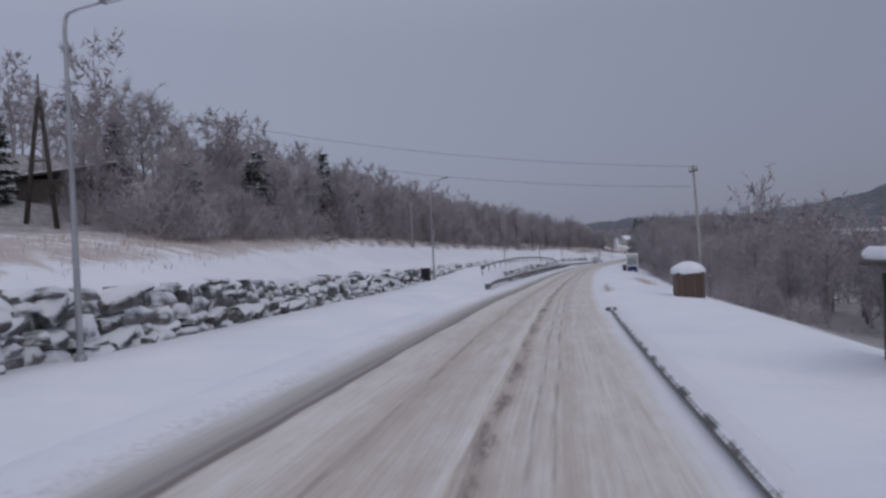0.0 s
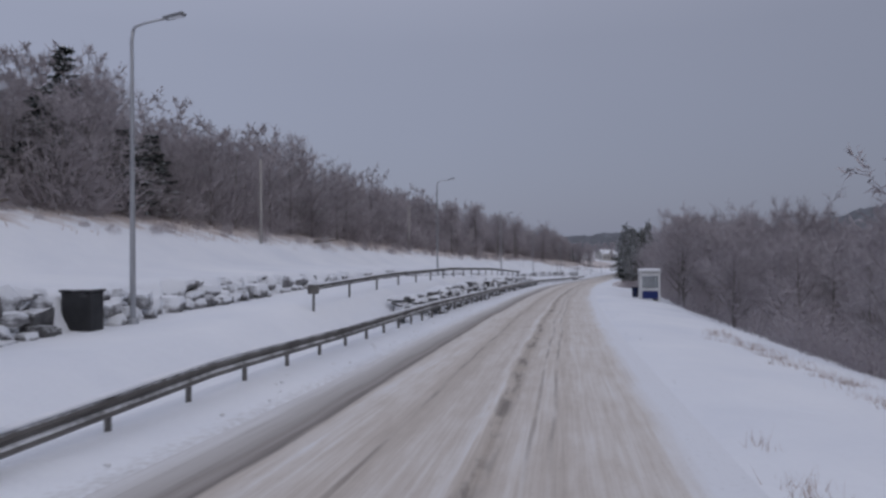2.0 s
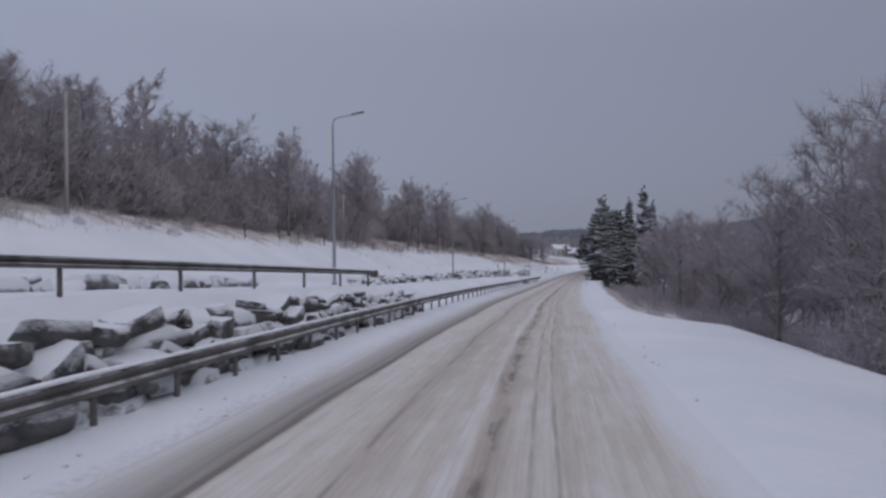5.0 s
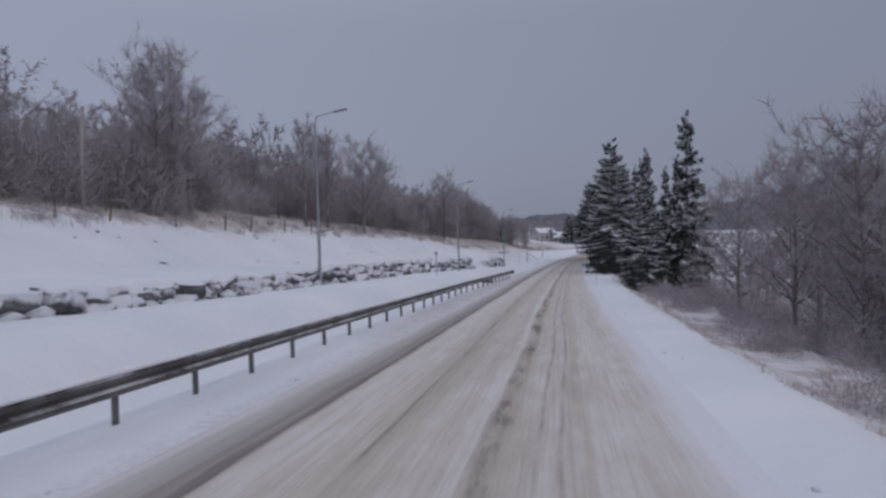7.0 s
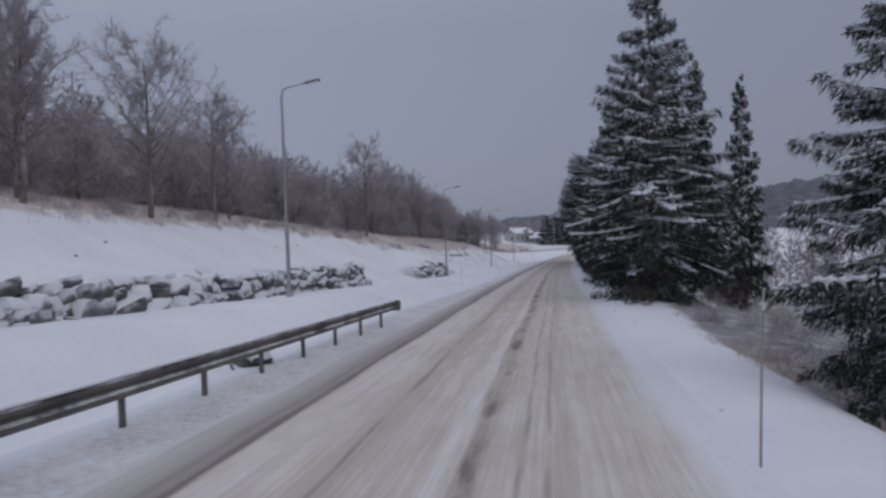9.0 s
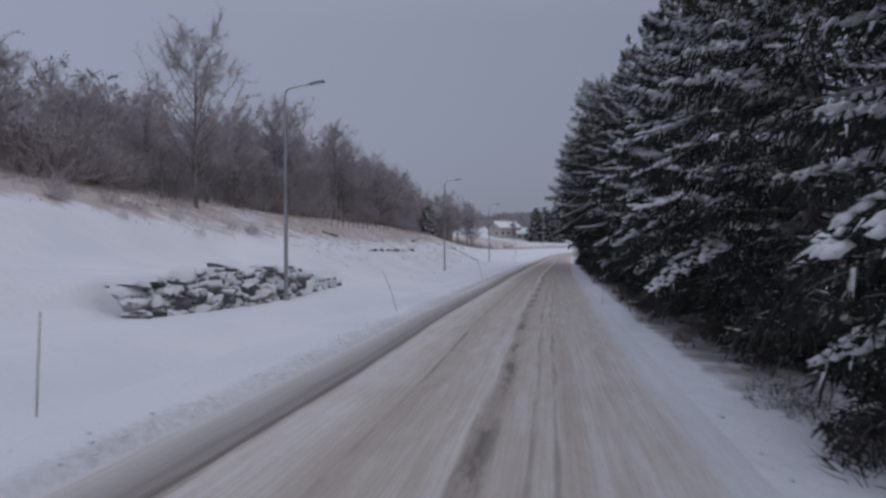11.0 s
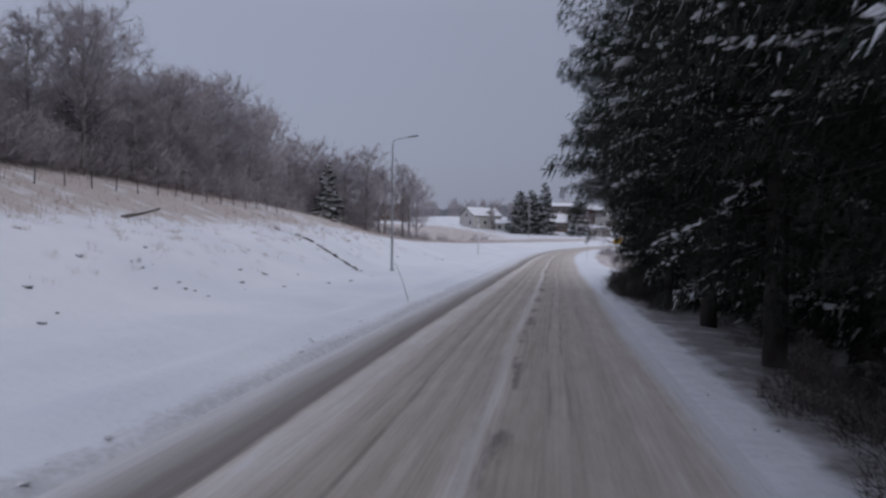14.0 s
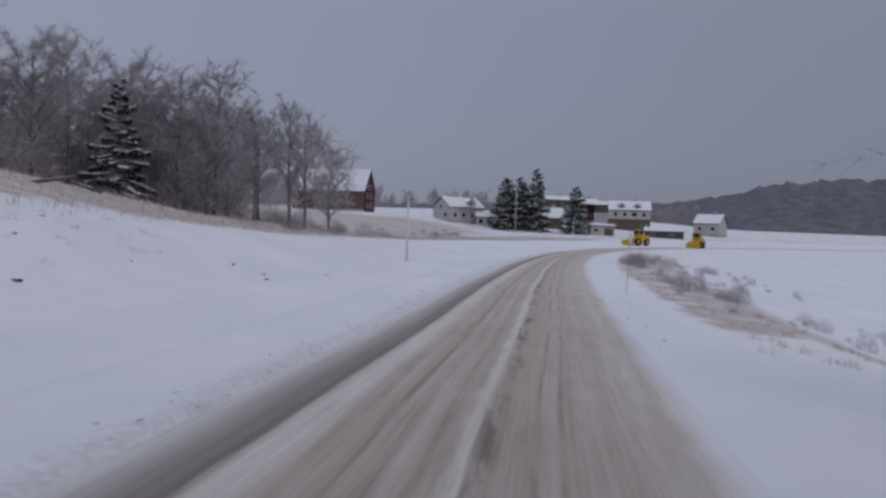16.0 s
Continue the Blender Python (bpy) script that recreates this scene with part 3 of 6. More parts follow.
GS = np.r_[-1500, -900, -500, -300, -200, -130, np.arange(-90, 440, 1.5), np.arange(442, 620, 6), 640, 700, 800, 950, 1200, 1600, 2200]
GD = np.r_[-2500, -1600, -1000, -600, -380, -240, -150, -100, -70, -52, -40, -32, -26, -22, -18, -15, -13, -11, -9.5, -8.2, -7, -6, -5.2, -4.6, -4, -3.5,
           -3.1, -2.7, -2.5, -2.3, -2.1, -1.9, -1.7, -1.5, -1.25, -1.0, 0, 1.4, 3, 3.4, 3.7, 4.0, 4.3, 4.6, 4.9, 5.2, 5.5, 5.8, 6.3, 6.8, 7.2, 7.5, 7.8, 8.1, 8.4, 8.7, 9.2, 9.8, 10.5, 11.2, 12,
           12.6, 12.9, 13.1, 13.3, 13.6, 14.1, 14.8, 15.6, 16.5, 17.5, 18.5, 19.5, 21, 22.5, 24, 26, 28, 31, 35, 40, 46, 54, 64, 80, 100, 130, 170, 230,
           320, 450, 700, 1100, 1700, 2500]
ground = tagged(sheet("ground", GS, GD, GROUND, cover=cover), "snow-covered verge, slope and woodland floor with dry grass patches", "ground", kind="structure")


GROUND_TREE = BVHTree.FromPolygons([v.co for v in ground.data.vertices], [p.vertices for p in ground.data.polygons])


def ground_z(x, y):
    """The ground's height at a place."""
    return float(GROUND_TREE.ray_cast(Vector((x, y, 300)), Vector((0, 0, -1)))[0].z)


def road_h(s, d):
    wob = 0.14 * np.sin(s * 0.11) + 0.08 * np.sin(s * 0.37 + 1)
    ridge = 0.035 * np.exp(-((d - 0.95 - wob) / 0.13) ** 2) * (0.7 + 0.6 * np.sin(s * 2.1) * np.sin(s * 0.83 + 1))
    ridge += 0.03 * np.exp(-((d - 3.15 - wob) / 0.25) ** 2) * (0.8 + 0.4 * np.sin(s * 1.3))
    rut = -0.02 * (np.exp(-((d - 3.85 - wob) / 0.3) ** 2) + np.exp(-((d - 0.6 - wob) / 0.2) ** 2) + 0.7 * np.exp(-((d + 0.95 - wob) / 0.3) ** 2) + 0.7 * np.exp(-((d - 2.35 - wob) / 0.25) ** 2))
    edge = - 0.12 * smooth(4.7, 5.0, d)
    return 0.0 + ridge + rut + edge


RD = np.r_[-2.4, -2.2, -2.0, -1.85, -1.7, -1.55, -1.4, -1.2, -1.1, -0.95, -0.8, -0.5, -0.1, 0.2, 0.4, 0.5, 0.6, 0.7, 0.8, 0.88, 0.95, 1.02, 1.1, 1.25, 1.5, 1.8, 2.1, 2.25, 2.35,
           2.5, 2.7, 2.9, 3.05, 3.15, 3.3, 3.45, 3.6, 3.75, 3.85, 3.95, 4.1, 4.3, 4.5, 4.7, 4.85, 5.02]
road = tagged(sheet("road", np.r_[np.arange(-60, 380, 0.7), np.arange(380, 620, 2.0)], RD, ROAD, road_h, uv=True, spread=across),
              "two-lane road of packed dirty snow with dark wheel tracks", "road", kind="structure")

# ---- trees ----
def unit(v):
    return v / (np.linalg.norm(v) + 1e-9)


def slivers(rng, origins, ways, lengths, widths, flat=False):
    """Thin three-cornered twigs."""
    side = np.cross(ways, rng.normal(size=ways.shape) * (0.25 if flat else 1.0) + np.array((0, 0, 1.0 if flat else 0.0)))
    side /= np.linalg.norm(side, axis=1, keepdims=True) + 1e-9
    a, b, c = origins - side * widths[:, None] / 2, origins + side * widths[:, None] / 2, origins + ways * lengths[:, None]
    return np.stack([a, b, c], 1).reshape(-1, 3), [(3 * i, 3 * i + 1, 3 * i + 2) for i in range(len(origins))]


def bare_tree(seed, height, spread, twigs, twig_w=0.03, lean=0.04, fork=0.3, limbs=24, sides=3, reach=0.21, brush=0.6):
    """Trunk with limbs, and a crown of branches and twigs, of a leafless tree."""
    rng = np.random.default_rng(seed)
    steps = np.linspace(0, 1, 8)
    sway = np.cumsum(rng.normal(0, lean, (8, 2)), 0) * height * 0.12
    spine = np.stack([sway[:, 0], sway[:, 1], steps * height * 0.86], 1)
    r0 = height * 0.0135
    wood = [tube_arrays(spine, r0 * (1 - 0.88 * steps) + 0.012, 7)]
    sources = []
    for i in range(limbs):
        f = fork + (0.97 - fork) * (i + rng.uniform(0, 0.8)) / limbs
        base = np.array([np.interp(f, steps, spine[:, k]) for k in range(3)])
        turn = i * 2.4 + rng.uniform(-0.5, 0.5)
        rise = min(rng.uniform(0.5, 1.05) * (0.7 + 0.4 * f), 1.05)
        shape = math.sin(min(1.0, (1.02 - f) / (1.02 - fork) * 1.25 + 0.12) * math.pi * 0.5)
        length = spread * (0.35 + 0.75 * shape) * rng.uniform(0.7, 1.15)
        way = np.array((math.cos(turn) * math.cos(rise), math.sin(turn) * math.cos(rise), math.sin(rise)))
        t = np.linspace(0, 1, 5)[:, None]
        path = base + way * length * t + np.array((0, 0, 1)) * 0.18 * length * t ** 2 + rng.normal(0, 0.05, (5, 3)) * length * t
        rad = r0 * (1 - 0.8 * f) * 0.5
        wood.append(tube_arrays(path, np.linspace(rad, 0.010, 5), sides))
        for j in range(8):
            g = rng.uniform(0.25, 1.0)
            b0 = np.array([np.interp(g, t[:, 0], path[:, k]) for k in range(3)])
            w2 = unit(way * 0.6 + rng.normal(0, 0.6, 3) + np.array((0, 0, 0.25)))
            l2 = length * rng.uniform(0.25, 0.5)
            tip = b0 + w2 * l2 + np.array((0, 0, -0.05)) * l2
            sources.append((b0, tip, w2, l2))
    n = len(sources)
    b0s, tips, w2s = (np.array([q[k] for q in sources]) for k in range(3))
    long = np.linalg.norm(tips - b0s, axis=1)
    fine = [slivers(rng, b0s, (tips - b0s) / long[:, None], long, np.full(n, 0.016 if twig_w < 0.015 else 0.03 if twig_w < 0.03 else 0.06)) for _ in range(2)]
    pick = rng.integers(0, len(sources), twigs)
    mixr = rng.uniform(0, 1, twigs)
    origin = b0s[pick] * (1 - mixr[:, None]) + tips[pick] * mixr[:, None]
    ways = w2s[pick] * (1.0 - brush) + rng.normal(0, brush, (twigs, 3)) + np.array((0, 0, 0.35 * (0.6 - brush)))
    ways /= np.linalg.norm(ways, axis=1, keepdims=True)
    v, f = slivers(rng, origin, ways, rng.uniform(0.35, 1.0, twigs) * spread * reach, rng.uniform(0.6, 1.3, twigs) * twig_w)
    return gather(wood), gather(fine + [(v, f)])


def conifer(seed, height, radius, skirt=0.04, whorls=26, per=8, snow=1.0, needles=34, ragged=0.25, tuck=0.6, taper=0.8, chunk=1.0, full=0.3, hang=0.0, bare_low=-0.3, fine=1.0):
    """Trunk, needle sprays and snow loads of a spruce."""
    rng = np.random.default_rng(seed)
    steps = np.linspace(0, 1, 6)
    trunk = tube_arrays(np.stack([0 * steps, 0 * steps, steps * height * 0.98], 1), height * 0.016 * (1 - 0.93 * steps) + 0.01, 7)
    green, load, wood = [], [], [trunk]
    for i in range(whorls):
        level = f = skirt + (0.985 - skirt) * (i + 0.3 * rng.uniform()) / whorls
        reach = radius * ((1 - f) ** taper * 0.97 + 0.03) * (tuck + (1 - tuck) * float(smooth(skirt, full, f)))
        count = max(4, int(per * (0.55 + 0.6 * (1 - f))))
        for j in range(count):
            turn = j * 2 * math.pi / count + i * 1.1 + rng.uniform(-0.35, 0.35)
            f = min(0.985, max(skirt, level + rng.uniform(-1.1, 1.1) / whorls))
            length = reach * rng.uniform(1 - ragged, 1 + ragged * 0.6)
            out = np.array((math.cos(turn), math.sin(turn), 0.0))
            t = np.linspace(0, 1, 6)[:, None]
            droop = 0.34 + 0.15 * hang - 0.42 * f + rng.uniform(-0.1, 0.12) * (1 + 2 * hang)
            path = np.array((0, 0, f * height)) + out * length * t + np.array((0, 0, 1)) * length * (0.14 * f * t - droop * t ** 1.6 + 0.16 * t ** 3)
            if length > 0.8:
                wood.append(tube_arrays(path[[0, 2, 4]], np.linspace(0.012 + 0.012 * length, 0.006, 3), 3))
            n = max(8, int(needles * 1.65 * (0.35 + 0.65 * length / radius)))
            u = rng.uniform(0.08 if fine == 1.0 else 0.22, 1.0, n) ** 0.75
            origin = np.stack([np.interp(u, t[:, 0], path[:, k]) for k in range(3)], 1)
            side = np.cross(out, (0, 0, 1.0))
            sign = np.where(rng.uniform(size=n) < 0.5, -1, 1)[:, None]
            fan = 0.30 * length * (1.12 - u) ** 0.7 * rng.uniform(0.0, 1.0, n)
            origin = origin + side * sign * fan[:, None] + np.array((0, 0, -1.0)) * (0.3 * fan + rng.uniform(-0.04, 0.06 + 0.28 * hang, n))[:, None]
            ways = out * rng.uniform(0.3, 1.0, (n, 1)) + side * sign * rng.uniform(0.2, 1.0, (n, 1)) + np.array((0, 0, -1.0)) * rng.uniform(-0.2, 1.0 + 1.6 * hang, (n, 1))
            ways /= np.linalg.norm(ways, axis=1, keepdims=True)
            long = chunk * (0.24 + 0.05 * length) * rng.uniform(0.6, 1.35, n)
            green.append(slivers(rng, origin, ways, long, fine * chunk * rng.uniform(0.07, 0.14, n) * (0.8 + 0.06 * length)))
            if snow and rng.uniform() < snow * (0.25 + 0.75 * float(smooth(bare_low, bare_low + 0.22, f))):
                m = int(n * (0.34 if fine == 1.0 else 0.12))
                ws = ways[:m] + np.array((0, 0, 0.35)) * rng.uniform(0, 1, (m, 1))
                ws /= np.linalg.norm(ws, axis=1, keepdims=True)
                load.append(slivers(rng, origin[:m] + np.array((0, 0, 0.07)), ws, long[:m] * 0.8, fine * chunk * rng.uniform(0.08, 0.15, m), True))
                for q in range(int((2 + 2.2 * length) * (1.0 if fine == 1.0 else 6.2 if hang < 0.7 else 2.2))):
                    g = rng.uniform(0.3, 1.0)
                    c = np.array([np.interp(g, t[:, 0], path[:, k]) for k in range(3)]) + side * rng.uniform(-0.24, 0.24) * length * (1.12 - g) ** 0.7 + np.array((0, 0, 0.03 - 0.1 * hang))
                    a, b, hgt = out * chunk * rng.uniform(0.09, 0.24) * (0.8 + 0.12 * length), chunk * side * rng.uniform(0.06, 0.17) * (0.8 + 0.12 * length), chunk * rng.uniform(0.03, 0.065) * (0.7 + 0.2 * length)
                    a = a + np.array((0, 0, -1)) * np.linalg.norm(a) * rng.uniform(0.0, 0.5)
                    ring = [c + a, c + a * 0.5 + b * 0.9, c - a * 0.5 + b, c - a, c - a * 0.5 - b * 0.9, c + a * 0.5 - b]
                    ring = [c + (q - c) * rng.uniform(0.7, 1.2) for q in ring]
                    top, low = c + np.array((0, 0, hgt)), c - np.array((0, 0, hgt * 0.7))
                    load.append((np.array(ring + [top, low]), [(k, (k + 1) % 6, 6) for k in range(6)] + [((k + 1) % 6, k, 7) for k in range(6)]))
    return gather(wood), gather(green), (gather(load) if load else None)


def tree_thing(name, arrays, mats, label, category, group=""):
    """A tree at the origin, with its trunk, crown and snow as parts."""
    ob = tagged(new(name), label, category, group)
    for key, pair, mat in zip(("trunk", "crown", "snow_load"), arrays, mats):
        if pair is not None:
            me = arrays_mesh(key, pair[0], pair[1], key != "crown")
            tagged(mesh_part(key, me, mat, ob), kind="" if key == "trunk" else "stuff")
    return ob


def plant(ob, place, yaw, scale, used=set()):
    """Sets a tree, the first time itself and then copies, at a place."""
    m = Matrix.LocRotScale(tuple(float(v) for v in place), Euler((0, 0, radians(yaw))), None)
    if ob.name not in used:
        used.add(ob.name)
        ob.matrix_world = m
        done = ob
    else:
        done = copy_thing(ob, m)
    done.scale = (scale[0], scale[0], scale[1])
    return done


rng = np.random.default_rng(7)
BARE_LABEL = "leafless grey-brown tree with frosted twigs at the wood's edge"
bare = []
for i, (hh, sp, tw, wd, fk) in enumerate(((11.5, 3.1, 8200, 0.019, 0.22), (12.0, 2.6, 7600, 0.018, 0.30), (10.0, 3.4, 8600, 0.02, 0.12), (9.0, 3.0, 8200, 0.02, 0.10), (11.0, 3.6, 8600, 0.019, 0.2))):
    birch = i in (1,)
    bare.append(tree_thing("birch_tree" if birch else "bare_tree", bare_tree(20 + i, hh, sp, tw, wd, fork=fk, limbs=34, reach=0.27, brush=0.42), (BIRCHBARK if birch else BARK, TWIG),
                           "leafless birch with pale bark and frosted twigs" if birch else BARE_LABEL, "tree", "trees of the roadside wood"))
HEIGHTS = (12.7, 13.1, 11.3, 10.2, 12.2)

# trees that stand out along the wood's edge: along, left, top over the road, kind
for s, d, top, kind in ((52, 36.5, 19.8, 4), (75.5, 28, 15.1, 4), (100.7, 27, 16.2, 2), (103.5, 26, 15.0, 0), (110.2, 26, 14.7, 4), (115.5, 27, 15.0, 0),
                        (158.5, 25, 16.5, 1), (179, 25.5, 17.6, 2), (182.5, 26.5, 18.4, 1), (185, 27, 16.5, 0), (204.5, 26, 18.2, 1), (210, 26, 18.0, 1), (211.5, 27.5, 17.5, 2),
                        (218.5, 24.5, 18.1, 4), (229, 26, 17.0, 0), (233, 27, 16.4, 2), (262.3, 23.8, 18.8, 4), (272.2, 26, 15.6, 0), (275, 27, 15.0, 1), (282.8, 26, 18.4, 2),
                        (284, 28, 17.6, 0), (296.2, 26, 19.0, 1), (301.0, 26.5, 17.4, 4), (308, 30.3, 20.6, 1), (306, 27, 15.0, 0), (314.1, 26, 16.2, 4), (318, 28.4, 17.6, 4), (324, 27, 14.8, 2), (327, 28, 15.8, 0),
                        (333, 28, 16.0, 4), (331, 32, 16.6, 0), (343, 29.5, 16.8, 4), (345, 36, 17.6, 2), (350, 32, 17.6, 4), (360, 33, 16.2, 0), (366, 31, 14, 2)):
    g = float(ground_h(s, d))
    plant(bare[kind], at(s, d, -0.15), rng.uniform(0, 360), (rng.uniform(0.9, 1.1), (top - g) / HEIGHTS[kind]))
for x, y, top, kind in ((91.1, 363.4, 7.0, 1), (92.5, 366.3, 5.5, 4), (88.5, 362.0, 5.0, 0), (95.0, 374, 4.2, 2), (85.5, 357.5, 4.0, 2)):
    g = ground_z(x, y)
    plant(bare[kind], (x, y, g - 0.1), rng.uniform(0, 360), (0.95, (top - g) / HEIGHTS[kind]))
# the wood's front rows
taken = []
for _ in range(4000):
    s = rng.uniform(-25, 378)
    d = float(wood_from(s)) + 12 * rng.uniform() ** 1.2
    if s < 42 and d < 40 or s < 62 and d < 33 and rng.uniform() < 0.6:
        continue
    x, y, _ = at(s, d)
    if 336 < s < 362 and d < 31.5 or any((s - a) ** 2 + (d - b) ** 2 < (7.5 if s > 258 else 11.5) for a, b in taken):
        continue
    taken.append((s, d))
    if len(taken) >= 200:
        break
for s, d in taken:
    kind = int(rng.integers(0, 5))
    low = float(np.interp(s, (0, 70, 110, 138, 146, 180, 190, 240, 250, 272, 322, 338, 378), (0.48, 0.5, 0.54, 0.56, 0.48, 0.42, 0.36, 0.36, 0.5, 0.56, 0.56, 0.7, 0.76))) + 0.28 * rng.uniform() + 0.1 * math.sin(s * 0.21) + 0.08 * math.sin(s * 0.083 + 1)
    plant(bare[kind], at(s, d, -0.15), rng.uniform(0, 360), (low * rng.uniform(1.0, 1.3), low * 0.92))


def wood_stuff(name, spots, seeds, label, twigs=900, twig_w=0.06, world_places=False, size=1.0):
    """A far wood of leafless trees, as one mesh."""
    r = np.random.default_rng(seeds)
    kinds = [gather(bare_tree(seeds + k, 10.5, 3.1, twigs, twig_w, fork=0.08, limbs=16, sides=3, reach=0.26, brush=0.45)) for k in range(3)]
    kinds = [(v, np.array([q if len(q) == 3 else q[:3] for q in f if len(q) < 5] + [(q[0], q[2], q[3]) for q in f if len(q) == 4])) for v, f in kinds]
    verts, tris, base = [], [], 0
    for s, d in spots:
        v, f = kinds[int(r.integers(0, 3))]
        a, k = r.uniform(0, 6.28), r.uniform(0.7, 1.15) * (size if world_places or s > 150 else 1.18 * size)
        rot = np.array(((math.cos(a), -math.sin(a), 0), (math.sin(a), math.cos(a), 0), (0, 0, 1)))
        verts.append(v @ rot.T * (k, k, k * r.uniform(0.85, 1.15)) 
                     + ((s, d, ground_z(s, d) - 0.2) if world_places else at(s, d, -0.2)))
        tris.append(f + base)
        base += len(v)
    v, f = np.vstack(verts), np.vstack(tris)
    me = bpy.data.meshes.new(name)
    me.vertices.add(len(v))
    me.vertices.foreach_set("co", v.astype(np.float32).ravel())
    me.loops.add(len(f) * 3)
    me.loops.foreach_set("vertex_index", f.astype(np.int32).ravel())
    me.polygons.add(len(f))
    me.polygons.foreach_set("loop_start", np.arange(0, len(f) * 3, 3, dtype=np.int32))
    me.update(calc_edges=True)
    me.materials.append(TWIG)
    return tagged(new(name, me), label, "woodland", kind="stuff")


spots = []
for _ in range(9000):
    s, d = rng.uniform(-40, 430), 37 + 62 * rng.uniform() ** 1.25
    if s < 50 and d < 46 or s > 385 and d < 48 or s > 405 and d < 70:
        continue
    gap = (9 if s > 262 else 13) + 0.25 * (d - 37)
    if all((s - a) ** 2 + (d - b) ** 2 > gap for a, b in spots):
        spots.append((s, d))
    if len(spots) >= 330:
        break
wood_stuff("hillside_woodland", spots, 60, "leafless frosted woodland climbing the snowy hillside", 740, 0.122)

# right-hand wood, below the road
right = []
for _ in range(3000):
    s, d = rng.uniform(48, 181), -(9.5 + 26 * rng.uniform() ** 1.2)
    if all((s - a) ** 2 + (d - b) ** 2 > 9 for a, b in right):
        right.append((s, d))
    if len(right) >= 120:
        break
for s, d in right:
    kind = int(rng.integers(0, 5))
    g = float(ground_h(s, d))
    top = np.interp(s, (48, 85, 103, 138, 152, 185, 205), (4.2, 5.4, 9.5, 10.5, 8.0, 8.0, 10.5)) * rng.uniform(0.75, 1.08)
    k = (top - g) / HEIGHTS[kind]
    plant(bare[kind], at(s, d, -0.2), rng.uniform(0, 360), (min(1.1, k * 1.05), k))
low = [(rng.uniform(20, 215), -(20 + 70 * rng.uniform() ** 1.4)) for _ in range(110)] + [(rng.uniform(325, 420), -(30 + 80 * rng.uniform())) for _ in range(30)] + [(rng.uniform(205, 325), -(17 + 45 * rng.uniform() ** 1.3)) for _ in range(60)]
wood_stuff("valley_woodland", low, 90, "leafless frosted woodland below the road", 700, 0.107)
village = [(rng.uniform(112, 262), rng.uniform(566, 600)) for _ in range(110)] + [(rng.uniform(60, 104), rng.uniform(470, 540)) for _ in range(26)]
wood_stuff("village_woodland", village, 95, "dark leafless trees behind the village houses", 500, 0.24, True, 0.85)
far = []
for _ in range(4000):
    x, y = rng.uniform(20, 92), rng.uniform(350, 520)
    if x < 80 + 0.07 * (y - 360) - max(0, 372 - y) * 0.7 and all((x - a) ** 2 + (y - b) ** 2 > 16 for a, b in far):
        far.append((x, y))
    if len(far) >= 150:
        break
wood_stuff("bend_woodland", far, 120, "dense leafless wood on the slope before the bend", 1100, 0.09, True, 0.8)

# spruces
SPRUCE_LABEL = "tall green spruce with branches loaded with snow"
spruce = [tree_thing("spruce_tree", conifer(40 + i, 12.0, rr, sk, wh, pr, 1.0, nd, 0.3, 0.55, 0.8, ch, 0.3, 0.5, 0.2, fi), (BARK, NEEDLE, SNOW), SPRUCE_LABEL, "tree", "roadside spruces")
          for i, (rr, sk, wh, pr, nd, ch, fi) in enumerate(((4.7, 0.02, 30, 9, 160, 0.66, 0.58), (4.2, 0.03, 30, 8, 160, 0.66, 0.58), (2.7, 0.08, 30, 8, 50, 1.0, 1.0)))]
pine = [tree_thing("dark_spruce_tree", conifer(50 + i, 13.0, rr, sk, 30, wh, 0.85, nd, 0.5, tk, 0.32, ch, 0.5, 0.8, 0.25, fi), (SPRUCEBARK, DARKNEEDLE, SNOW),
                   "tall dark spruce with bare lower trunk and little snow", "tree", "dark roadside spruces") for i, (rr, sk, wh, nd, tk, ch, fi) in enumerate(((4.9, 0.15, 11, 230, 0.36, 0.5, 0.5), (4.6, 0.18, 11, 230, 0.36, 0.5, 0.5), (3.6, 0.01, 8, 64, 0.75, 1.0, 1.0)))]
for kind, s, d, top in ((0, 210.3, -4.5, 13.8), (1, 191.0, -5.3, 7.3), (2, 198.4, -9.9, 14.0), (0, 216.5, -5.6, 12.0), (1, 222, -5.0, 13.0), (0, 228, -5.1, 14.0),
                        (1, 234, -4.9, 13.5), (0, 240, -5.1, 14.5), (1, 246, -4.8, 13.5), (0, 252, -5.4, 15.0), (1, 258, -5.2, 15.0), (0, 264, -4.8, 15.5), (2, 226, -9.5, 15.0), (2, 239, -10, 15.5), (2, 251, -10, 16.0), (2, 233, -14, 15), (2, 246, -14, 15)):
    g = float(ground_h(s, d))
    plant(spruce[kind], at(s, d, -0.1), rng.uniform(0, 360), (0.58 if top < 8 else 0.95 if s < 212 else 0.84, (top - g) / 12.0))
